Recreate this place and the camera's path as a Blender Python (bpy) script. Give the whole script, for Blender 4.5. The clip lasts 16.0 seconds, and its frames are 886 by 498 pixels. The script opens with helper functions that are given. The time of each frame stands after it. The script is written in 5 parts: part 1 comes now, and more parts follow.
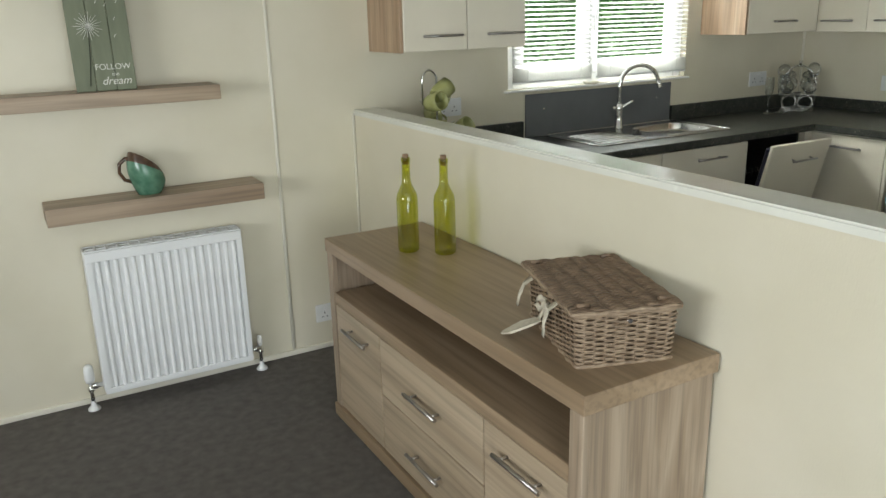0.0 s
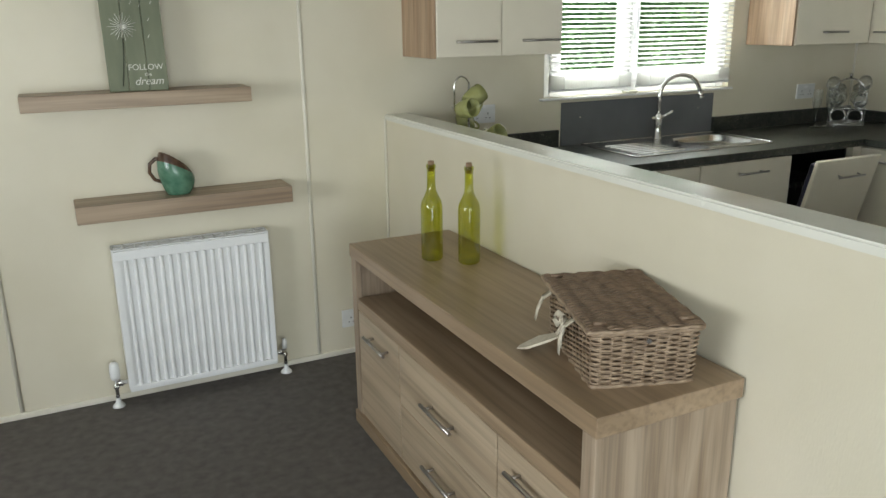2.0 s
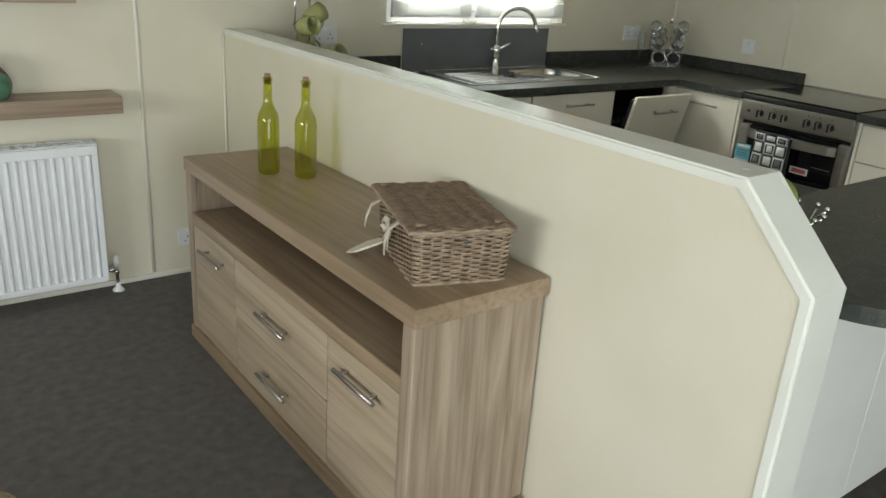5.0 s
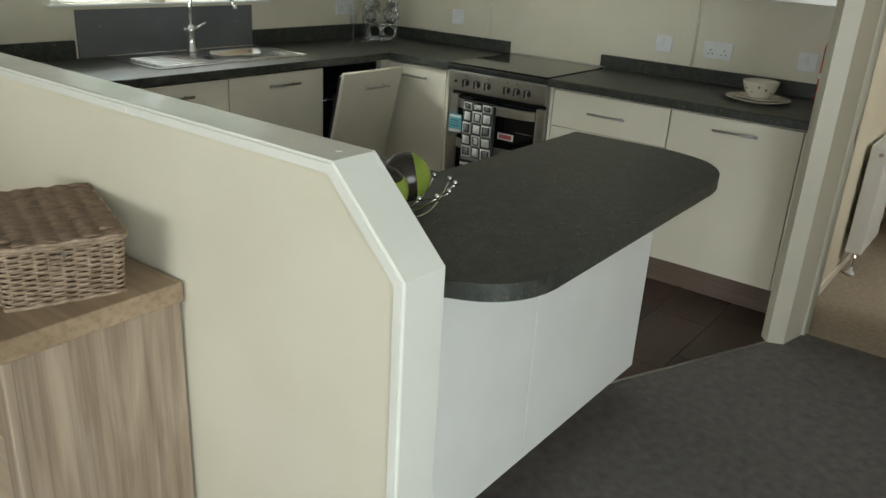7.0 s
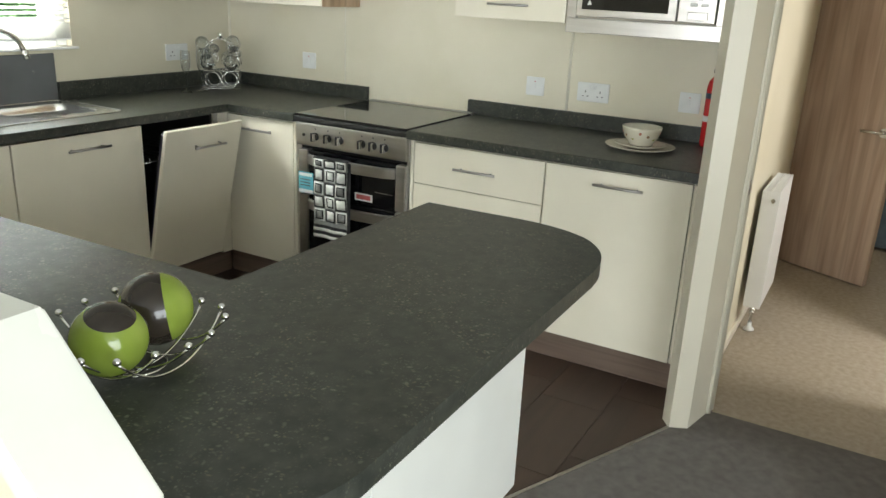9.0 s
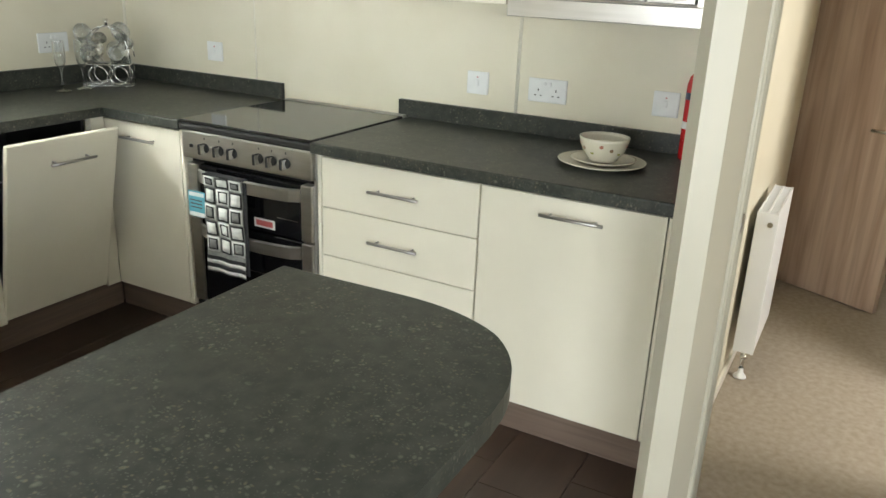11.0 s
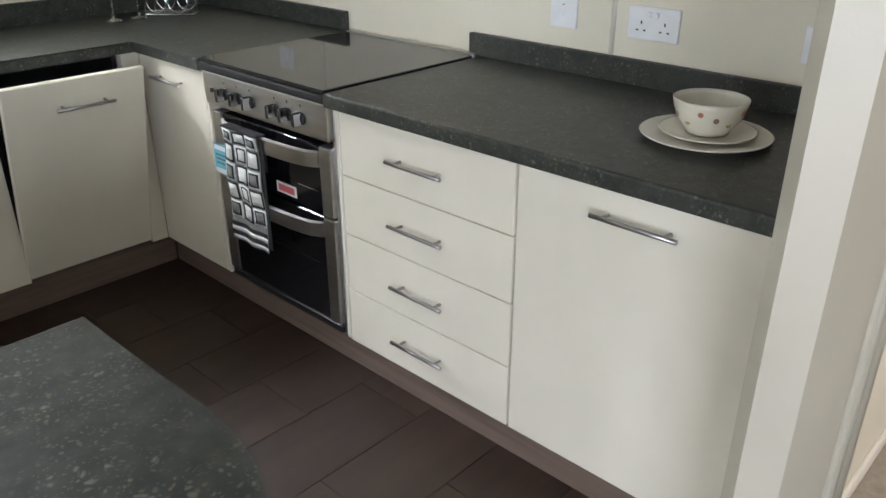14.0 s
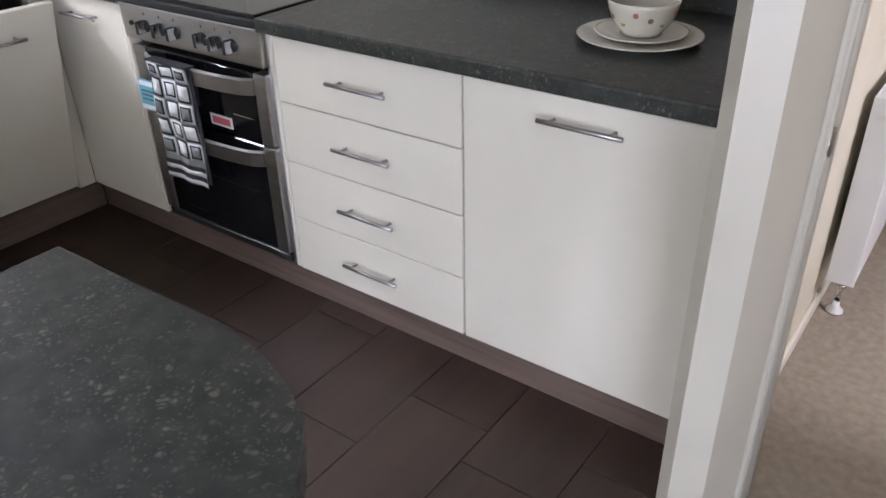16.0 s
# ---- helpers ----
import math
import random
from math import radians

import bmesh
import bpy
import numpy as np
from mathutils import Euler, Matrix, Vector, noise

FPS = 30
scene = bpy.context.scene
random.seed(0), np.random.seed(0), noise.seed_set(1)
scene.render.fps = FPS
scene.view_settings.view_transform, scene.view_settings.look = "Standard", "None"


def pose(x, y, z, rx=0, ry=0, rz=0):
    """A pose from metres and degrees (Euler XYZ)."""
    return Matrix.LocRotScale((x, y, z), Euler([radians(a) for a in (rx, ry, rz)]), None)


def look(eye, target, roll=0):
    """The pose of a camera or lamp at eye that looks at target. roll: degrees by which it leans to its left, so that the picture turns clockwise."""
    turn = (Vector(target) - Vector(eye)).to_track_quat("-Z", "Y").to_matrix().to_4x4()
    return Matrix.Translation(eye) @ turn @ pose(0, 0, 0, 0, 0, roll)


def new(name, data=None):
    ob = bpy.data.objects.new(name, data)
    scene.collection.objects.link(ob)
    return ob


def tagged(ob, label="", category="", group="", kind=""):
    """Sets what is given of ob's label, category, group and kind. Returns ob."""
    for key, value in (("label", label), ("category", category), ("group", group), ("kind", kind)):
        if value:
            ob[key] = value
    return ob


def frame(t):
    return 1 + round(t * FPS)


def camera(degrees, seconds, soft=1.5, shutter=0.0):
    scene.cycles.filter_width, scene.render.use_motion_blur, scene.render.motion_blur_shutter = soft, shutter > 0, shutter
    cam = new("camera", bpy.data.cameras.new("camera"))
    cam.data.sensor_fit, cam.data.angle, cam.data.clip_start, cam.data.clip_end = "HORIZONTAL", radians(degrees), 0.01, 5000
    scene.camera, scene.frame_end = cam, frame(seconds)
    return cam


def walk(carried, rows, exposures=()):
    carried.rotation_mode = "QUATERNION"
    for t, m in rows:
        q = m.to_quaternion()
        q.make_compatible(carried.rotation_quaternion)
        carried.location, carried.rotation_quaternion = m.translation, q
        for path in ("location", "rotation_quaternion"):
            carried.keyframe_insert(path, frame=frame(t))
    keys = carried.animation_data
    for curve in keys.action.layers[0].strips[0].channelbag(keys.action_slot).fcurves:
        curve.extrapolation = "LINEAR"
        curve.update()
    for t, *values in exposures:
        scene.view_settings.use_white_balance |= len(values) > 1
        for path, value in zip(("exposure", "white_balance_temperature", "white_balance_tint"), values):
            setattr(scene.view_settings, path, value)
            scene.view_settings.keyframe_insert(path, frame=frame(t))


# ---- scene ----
cam = camera(58.9, 16.0)
PATH = [
    (0, (0.112, 0.278, 1.534), (1.053, 1.946, 0.955), -1.5),
    (0.5, (0.122, 0.279, 1.527), (1.032, 1.965, 0.955), -1.6),
    (1, (0.14, 0.279, 1.53), (1.014, 1.985, 0.961), -1.8),
    (1.5, (0.15, 0.281, 1.538), (0.986, 2.008, 0.974), -1.6),
    (2, (0.193, 0.29, 1.531), (1.04, 2.013, 0.967), -0.7),
    (2.5, (0.235, 0.288, 1.521), (1.043, 2.03, 0.962), -0.0),
    (3, (0.197, 0.225, 1.57), (1.147, 1.905, 1.045), 1.8),
    (3.2, (0.182, 0.222, 1.569), (1.173, 1.887, 1.073), 2.1),
    (5.3, (0.179, 0.145, 1.473), (1.33, 1.589, 0.704), 4.2),
    (5.5, (0.19, 0.132, 1.468), (1.347, 1.548, 0.658), 4.3),
    (6, (0.258, 0.073, 1.486), (1.608, 1.314, 0.688), 5.1),
    (6.5, (0.396, 0.023, 1.494), (1.893, 1.129, 0.763), 5.1),
    (7, (0.562, -0.008, 1.498), (2.058, 1.102, 0.771), 3.4),
    (7.5, (0.65, 0.021, 1.522), (2.227, 1.038, 0.829), 4.2),
    (8, (0.779, 0.07, 1.513), (2.473, 0.945, 0.91), 4.2),
    (8.5, (1.018, 0.132, 1.491), (2.698, 1.035, 0.889), 3.1),
    (8.7, (1.074, 0.153, 1.491), (2.743, 1.064, 0.872), 3.0),
    (10.8, (1.811, 0.266, 1.467), (3.457, 1.186, 0.801), 1.8),
    (11, (1.901, 0.301, 1.475), (3.56, 1.192, 0.801), 2.4),
    (11.5, (2.081, 0.334, 1.47), (3.763, 1.169, 0.782), 3.7),
    (12, (2.315, 0.3, 1.463), (3.807, 1.407, 0.723), 3.1),
    (12.5, (2.457, 0.292, 1.463), (3.878, 1.468, 0.692), 3.0),
    (13, (2.553, 0.349, 1.451), (4.013, 1.461, 0.656), 4.1),
    (13.5, (2.639, 0.356, 1.434), (4.042, 1.516, 0.605), 2.3),
    (14, (2.721, 0.317, 1.428), (4.032, 1.553, 0.561), -0.1),
    (14.5, (2.737, 0.289, 1.443), (4.04, 1.518, 0.553), -0.4),
    (15, (2.697, 0.308, 1.425), (4.055, 1.477, 0.536), -0.1),
    (15.5, (2.665, 0.329, 1.4), (4.018, 1.45, 0.445), -1.3),
    (16, (2.635, 0.34, 1.407), (4.011, 1.374, 0.388), -1.5),
]
EXPOSURES = [(0, -0.13, 6500, 10), (3, -0.21, 6500, 10), (5.5, -0.17, 6500, 9), (7, -0.27, 6500, 8), (8, -0.05, 6500, 8), (8.5, 0.43, 6500, 9), (11, 0.94, 6500, 10), (12, 0.84, 6450, 11), (12.5, 0.80, 6350, 13), (14.5, 0.74, 5900, 21), (16, 0.73, 5750, 27)]
walk(cam, [(t, look(eye, target, roll)) for t, eye, target, roll in PATH], EXPOSURES)
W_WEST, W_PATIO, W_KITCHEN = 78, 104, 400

# ---------------------------------------------------------------- light
world = bpy.data.worlds.new("sky_world")
scene.world = world
world.use_nodes = True
_nt = world.node_tree
_sky = _nt.nodes.new("ShaderNodeTexSky")
_sky.sky_type = "NISHITA"
_sky.sun_disc = False
_sky.sun_elevation = radians(52)
_sky.sun_rotation = radians(200)
_nt.links.new(_sky.outputs[0], _nt.nodes["Background"].inputs[0])
_nt.nodes["Background"].inputs[1].default_value = 0.14
sun_data = bpy.data.lights.new("sun", "SUN")
sun_data.energy, sun_data.angle, sun_data.color = 5.0, radians(0.6), (1.0, 0.95, 0.88)
sun = new("sun", sun_data)
sun.matrix_world = look((0, 0, 0), (0.2, 0.58, -0.79))


def window_lamp(name, eye, target, w, h, watts, color=(1, 1, 1)):
    d = bpy.data.lights.new(name, "AREA")
    d.shape, d.size, d.size_y, d.energy, d.color = "RECTANGLE", w, h, watts, color
    o = new(name, d)
    o.matrix_world = look(eye, target)
    return o


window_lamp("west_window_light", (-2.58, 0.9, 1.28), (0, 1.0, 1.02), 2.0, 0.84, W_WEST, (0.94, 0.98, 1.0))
window_lamp("patio_light", (0.0, -2.38, 1.05), (0.3, 0, 0.9), 2.7, 1.9, W_PATIO, (0.90, 0.97, 1.0))
window_lamp("kitchen_window_light", (3.0, 4.45, 2.75), (3.0, 3.3, 1.3), 1.8, 1.0, W_KITCHEN, (0.95, 1.0, 0.98))
window_lamp("side_room_light", (4.55, -1.1, 1.5), (5.9, 0.3, 1.15), 0.6, 0.9, 24, (1.0, 0.97, 0.92))
window_lamp("bedroom_light", (8.9, 0.3, 1.5), (6.5, 0.3, 0.8), 1.2, 1.0, 40)

# ---------------------------------------------------------------- mesh helpers


def box(bm, x0, y0, z0, x1, y1, z1, bevel=0.0, seg=1):
    vs = [bm.verts.new((x, y, z)) for x in (x0, x1) for y in (y0, y1) for z in (z0, z1)]
    fs = [bm.faces.new([vs[i] for i in f]) for f in ((0, 1, 3, 2), (4, 6, 7, 5), (0, 4, 5, 1), (2, 3, 7, 6), (0, 2, 6, 4), (1, 5, 7, 3))]
    if bevel:
        bmesh.ops.bevel(bm, geom=list({e for f in fs for e in f.edges}), offset=bevel, segments=seg, affect="EDGES", profile=0.6)
    return bm


def B(*a, **k):
    return box(bmesh.new(), *a, **k)


def tube(bm, pts, r, seg=8, closed=False, caps=True):
    pts = [Vector(p) for p in pts]
    n = len(pts)
    rings = []
    up = None
    for i, p in enumerate(pts):
        a = pts[(i - 1) % n] if closed or i else p
        b = pts[(i + 1) % n] if closed or i < n - 1 else p
        d = (b - a).normalized()
        if up is None:
            up = d.orthogonal().normalized()
        up = (up - d * up.dot(d)).normalized()
        side = d.cross(up)
        rr = r[i] if isinstance(r, (list, tuple)) else r
        rings.append([bm.verts.new(p + (up * math.cos(2 * math.pi * k / seg) + side * math.sin(2 * math.pi * k / seg)) * rr) for k in range(seg)])
    for i in range(n if closed else n - 1):
        a, b = rings[i], rings[(i + 1) % n]
        for k in range(seg):
            f = bm.faces.new((a[k], a[(k + 1) % seg], b[(k + 1) % seg], b[k]))
            f.smooth = True
    if caps and not closed:
        bm.faces.new(rings[0][::-1])
        bm.faces.new(rings[-1])
    return bm


def T(*a, **k):
    return tube(bmesh.new(), *a, **k)


def lathe(bm, prof, c=(0, 0, 0), seg=24, m=None):
    """Turns (radius, height) pairs round the upright line through c."""
    rings = []
    for r, h in prof:
        ring = []
        for k in range(seg):
            v = Vector((max(r, 0.0004) * math.cos(2 * math.pi * k / seg), max(r, 0.0004) * math.sin(2 * math.pi * k / seg), h))
            ring.append(bm.verts.new((m @ v if m else v) + Vector(c)))
        rings.append(ring)
    for a, b in zip(rings, rings[1:]):
        for k in range(seg):
            f = bm.faces.new((a[k], a[(k + 1) % seg], b[(k + 1) % seg], b[k]))
            f.smooth = True
    return bm


def L(*a, **k):
    return lathe(bmesh.new(), *a, **k)


def slab(bm, outline, z0, z1, bevel=0.0):
    lo = [bm.verts.new((x, y, z0)) for x, y in outline]
    hi = [bm.verts.new((x, y, z1)) for x, y in outline]
    n = len(outline)
    top = bm.faces.new(hi)
    bm.faces.new(lo[::-1])
    for i in range(n):
        bm.faces.new((lo[i], lo[(i + 1) % n], hi[(i + 1) % n], hi[i]))
    if bevel:
        bmesh.ops.bevel(bm, geom=list(top.edges), offset=bevel, segments=3, affect="EDGES", profile=0.5)
    return bm


def thing(name, loc, label, category, group="", kind=""):
    ob = new(name)
    ob.location = loc
    ob.empty_display_size = 0.1
    return tagged(ob, label, category, group, kind)


def root(ob):
    while ob.parent:
        ob = ob.parent
    return ob


def part(name, bm, material, parent, label=""):
    """Links a bmesh, made in world places, as one mesh under a thing or under a part."""
    bmesh.ops.recalc_face_normals(bm, faces=bm.faces)
    bm.transform(Matrix.Translation(-root(parent).location))
    me = bpy.data.meshes.new(name)
    bm.to_mesh(me)
    bm.free()
    me.materials.append(material)
    ob = new(name, me)
    ob.parent = parent
    return tagged(ob, label)


def solid(name, bm, material, label, category, group="", kind=""):
    bmesh.ops.recalc_face_normals(bm, faces=bm.faces)
    me = bpy.data.meshes.new(name)
    bm.to_mesh(me)
    bm.free()
    me.materials.append(material)
    return tagged(new(name, me), label, category, group, kind)


def structure(name, bm, material, label="", category=""):
    return solid(name, bm, material, label, category or name.split("_")[0], kind="structure")


# ---------------------------------------------------------------- materials


def base_mat(name, color, rough=0.5, metal=0.0):
    m = bpy.data.materials.new(name)
    m.use_nodes = True
    b = m.node_tree.nodes["Principled BSDF"]
    b.inputs["Base Color"].default_value = (*color, 1)
    b.inputs["Roughness"].default_value = rough
    b.inputs["Metallic"].default_value = metal
    return m, m.node_tree.nodes, m.node_tree.links, b


def varied(name, c1, c2, rough=0.5, metal=0.0, scale=8.0, stretch=(1, 1, 1), bump=0.0, bscale=200.0, detail=4.0, lo=0.35, hi=0.65, bstretch=(1, 1, 1), coat=0.0, roughvar=0.08):
    """Two tones mixed by noise in metres, with fine relief and uneven gloss."""
    m, n, l, b = base_mat(name, c1, rough, metal)
    tc = n.new("ShaderNodeTexCoord")
    mp = n.new("ShaderNodeMapping")
    mp.inputs["Scale"].default_value = stretch
    nz = n.new("ShaderNodeTexNoise")
    nz.inputs["Scale"].default_value, nz.inputs["Detail"].default_value = scale, detail
    ramp = n.new("ShaderNodeValToRGB")
    ramp.color_ramp.elements[0].position, ramp.color_ramp.elements[1].position = lo, hi
    ramp.color_ramp.elements[0].color, ramp.color_ramp.elements[1].color = (*c1, 1), (*c2, 1)
    l.new(tc.outputs["Object"], mp.inputs[0])
    l.new(mp.outputs[0], nz.inputs["Vector"])
    l.new(nz.outputs["Fac"], ramp.inputs[0])
    l.new(ramp.outputs[0], b.inputs["Base Color"])
    mr = n.new("ShaderNodeMapRange")
    mr.inputs["To Min"].default_value, mr.inputs["To Max"].default_value = max(rough - roughvar, 0.02), min(rough + roughvar, 1)
    l.new(nz.outputs["Fac"], mr.inputs[0])
    l.new(mr.outputs[0], b.inputs["Roughness"])
    b.inputs["Coat Weight"].default_value = coat
    if bump:
        mp2 = n.new("ShaderNodeMapping")
        mp2.inputs["Scale"].default_value = bstretch
        n2 = n.new("ShaderNodeTexNoise")
        n2.inputs["Scale"].default_value, n2.inputs["Detail"].default_value = bscale, 3
        bp = n.new("ShaderNodeBump")
        bp.inputs["Strength"].default_value, bp.inputs["Distance"].default_value = bump, 0.002
        l.new(tc.outputs["Object"], mp2.inputs[0])
        l.new(mp2.outputs[0], n2.inputs["Vector"])
        l.new(n2.outputs["Fac"], bp.inputs["Height"])
        l.new(bp.outputs[0], b.inputs["Normal"])
    return m


def wood(name, dark, mid, light, axis, rough=0.45, bands=9.0, fine=60.0, streak=0.5):
    """Streaky grain along an axis: broad boards of tone and fine dark pores."""
    m, n, l, b = base_mat(name, mid, rough)
    tc = n.new("ShaderNodeTexCoord")
    inf = n.new("ShaderNodeObjectInfo")
    add = n.new("ShaderNodeVectorMath")
    mul = n.new("ShaderNodeVectorMath")
    mul.operation = "SCALE"
    mul.inputs["Scale"].default_value = 7.0
    l.new(inf.outputs["Random"], mul.inputs[0])
    l.new(tc.outputs["Object"], add.inputs[0])
    l.new(mul.outputs[0], add.inputs[1])
    k = "xyz".index(axis)
    sets = []
    for sc, along, det, dist in ((bands, 0.10, 3, 1.2), (fine, 0.03, 4, 0.3)):
        mp = n.new("ShaderNodeMapping")
        s = [1.0, 1.0, 1.0]
        s[k] = along
        mp.inputs["Scale"].default_value = s
        nz = n.new("ShaderNodeTexNoise")
        nz.inputs["Scale"].default_value, nz.inputs["Detail"].default_value, nz.inputs["Distortion"].default_value = sc, det, dist
        l.new(add.outputs[0], mp.inputs[0])
        l.new(mp.outputs[0], nz.inputs["Vector"])
        sets.append(nz)
    ramp = n.new("ShaderNodeValToRGB")
    cr = ramp.color_ramp
    cr.elements[0].position, cr.elements[1].position = 0.30, 0.70
    cr.elements[0].color, cr.elements[1].color = (*dark, 1), (*light, 1)
    e = cr.elements.new(0.5)
    e.color = (*mid, 1)
    l.new(sets[0].outputs["Fac"], ramp.inputs[0])
    r2 = n.new("ShaderNodeValToRGB")
    r2.color_ramp.elements[0].position, r2.color_ramp.elements[1].position = 0.36, 0.55
    r2.color_ramp.elements[0].color, r2.color_ramp.elements[1].color = (1 - streak, 1 - streak, 1 - streak, 1), (1, 1, 1, 1)
    l.new(sets[1].outputs["Fac"], r2.inputs[0])
    mix = n.new("ShaderNodeMix")
    mix.data_type, mix.blend_type = "RGBA", "MULTIPLY"
    mix.inputs["Factor"].default_value = 1.0
    l.new(ramp.outputs[0], mix.inputs["A"])
    l.new(r2.outputs[0], mix.inputs["B"])
    l.new(mix.outputs["Result"], b.inputs["Base Color"])
    bp = n.new("ShaderNodeBump")
    bp.inputs["Strength"].default_value, bp.inputs["Distance"].default_value = 0.15, 0.001
    l.new(sets[1].outputs["Fac"], bp.inputs["Height"])
    l.new(bp.outputs[0], b.inputs["Normal"])
    return m


def granite(name):
    m, n, l, b = base_mat(name, (0.02, 0.024, 0.022), 0.42)
    tc = n.new("ShaderNodeTexCoord")
    nz = n.new("ShaderNodeTexNoise")
    nz.inputs["Scale"].default_value, nz.inputs["Detail"].default_value = 34, 6
    base = n.new("ShaderNodeValToRGB")
    base.color_ramp.elements[0].position, base.color_ramp.elements[1].position = 0.35, 0.68
    base.color_ramp.elements[0].color, base.color_ramp.elements[1].color = (0.019, 0.022, 0.018, 1), (0.043, 0.046, 0.037, 1)
    l.new(tc.outputs["Object"], nz.inputs["Vector"])
    l.new(nz.outputs["Fac"], base.inputs[0])
    warp = n.new("ShaderNodeTexNoise")
    warp.inputs["Scale"].default_value = 26
    vm = n.new("ShaderNodeVectorMath")
    vm.operation = "MULTIPLY_ADD"
    vm.inputs[1].default_value = (0.03, 0.03, 0.03)
    l.new(tc.outputs["Object"], warp.inputs["Vector"])
    l.new(warp.outputs["Color"], vm.inputs[0])
    l.new(tc.outputs["Object"], vm.inputs[2])
    last = base.outputs[0]
    for sc, lim, col in ((50, 0.23, (0.160, 0.160, 0.125)), (82, 0.28, (0.135, 0.116, 0.078)), (150, 0.34, (0.088, 0.093, 0.078))):
        vo = n.new("ShaderNodeTexVoronoi")
        vo.inputs["Scale"].default_value = sc
        l.new(vm.outputs[0], vo.inputs["Vector"])
        rp = n.new("ShaderNodeValToRGB")
        rp.color_ramp.elements[0].position, rp.color_ramp.elements[1].position = lim * 0.4, lim
        rp.color_ramp.elements[0].color, rp.color_ramp.elements[1].color = (1, 1, 1, 1), (0, 0, 0, 1)
        l.new(vo.outputs["Distance"], rp.inputs[0])
        sp = n.new("ShaderNodeTexNoise")
        sp.inputs["Scale"].default_value = 14
        l.new(tc.outputs["Object"], sp.inputs["Vector"])
        gt = n.new("ShaderNodeMapRange")
        gt.inputs["From Min"].default_value, gt.inputs["From Max"].default_value = 0.36, 0.62
        l.new(sp.outputs["Fac"], gt.inputs[0])
        mu = n.new("ShaderNodeMath")
        mu.operation = "MULTIPLY"
        l.new(rp.outputs[0], mu.inputs[0])
        l.new(gt.outputs[0], mu.inputs[1])
        mx = n.new("ShaderNodeMix")
        mx.data_type = "RGBA"
        l.new(mu.outputs[0], mx.inputs["Factor"])
        l.new(last, mx.inputs["A"])
        mx.inputs["B"].default_value = (*col, 1)
        last = mx.outputs["Result"]
    l.new(last, b.inputs["Base Color"])
    bp = n.new("ShaderNodeBump")
    bp.inputs["Strength"].default_value, bp.inputs["Distance"].default_value = 0.12, 0.0006
    fn = n.new("ShaderNodeTexNoise")
    fn.inputs["Scale"].default_value = 420
    l.new(tc.outputs["Object"], fn.inputs["Vector"])
    l.new(fn.outputs["Fac"], bp.inputs["Height"])
    l.new(bp.outputs[0], b.inputs["Normal"])
    return m


def plain(name, color, rough=0.4, metal=0.0):
    return base_mat(name, color, rough, metal)[0]


def glassy(name, color, rough=0.02, ior=1.45):
    m, n, l, b = base_mat(name, color, rough)
    b.inputs["Transmission Weight"].default_value = 1.0
    b.inputs["IOR"].default_value = ior
    return m


WALL = varied("cream_vinyl_wallboard", (0.665, 0.62, 0.485), (0.705, 0.66, 0.53), 0.42, scale=3.0, bump=0.25, bscale=260, bstretch=(1, 1, 0.25))
# POST is cream darkened to hold the shade on wall end and door lining
POST = varied("shaded_cream_post", (0.50, 0.465, 0.37), (0.53, 0.495, 0.395), 0.4, scale=4, bump=0.1)
TRIMC = varied("cream_satin_trim", (0.72, 0.69, 0.58), (0.76, 0.73, 0.63), 0.30, scale=6)
CAP = varied("white_satin_capping", (0.73, 0.73, 0.655), (0.76, 0.76, 0.69), 0.24, scale=6)
CEIL = varied("white_ceiling_board", (0.78, 0.78, 0.75), (0.82, 0.82, 0.79), 0.6, scale=4, bump=0.1)
GLOSS = varied("cream_gloss_door", (0.76, 0.71, 0.585), (0.785, 0.735, 0.61), 0.16, scale=5, bump=0.02, bscale=25, roughvar=0.04)
PENW = varied("white_satin_panel", (0.76, 0.765, 0.72), (0.79, 0.795, 0.75), 0.34, scale=5, detail=2, roughvar=0.03)
CARC = varied("cream_carcass_board", (0.72, 0.68, 0.57), (0.76, 0.72, 0.60), 0.4, scale=6)
GREYCARPET = varied("grey_brown_carpet", (0.090, 0.080, 0.073), (0.138, 0.125, 0.115), 0.95, scale=26, detail=8, bump=1.0, bscale=650, lo=0.3, hi=0.7)
BEIGECARPET = varied("beige_carpet", (0.30, 0.25, 0.19), (0.40, 0.34, 0.27), 0.95, scale=40, detail=8, bump=1.0, bscale=600, lo=0.3, hi=0.7)
OAKT = wood("oak_top_grain_y", (0.255, 0.178, 0.108), (0.325, 0.232, 0.147), (0.39, 0.285, 0.188), "y", 0.38, 7, 55, 0.22)
OAKV = wood("oak_side_grain_z", (0.27, 0.198, 0.135), (0.345, 0.262, 0.185), (0.43, 0.34, 0.25), "z", 0.45, 17, 70, 0.25)
OAKD = wood("oak_door_grain_y", (0.36, 0.275, 0.185), (0.44, 0.345, 0.24), (0.52, 0.42, 0.30), "y", 0.42, 6, 50, 0.20)
OAKX = wood("oak_shelf_grain_x", (0.27, 0.19, 0.125), (0.34, 0.25, 0.17), (0.42, 0.32, 0.22), "x", 0.42, 9, 60, 0.25)
OAKZ = wood("oak_cabinet_end_grain_z", (0.33, 0.215, 0.13), (0.42, 0.285, 0.18), (0.50, 0.36, 0.24), "z", 0.4, 10, 60, 0.25)
WALNUTZ = wood("walnut_door_grain_z", (0.33, 0.225, 0.165), (0.44, 0.32, 0.24), (0.54, 0.41, 0.32), "z", 0.33, 8, 50, 0.16)
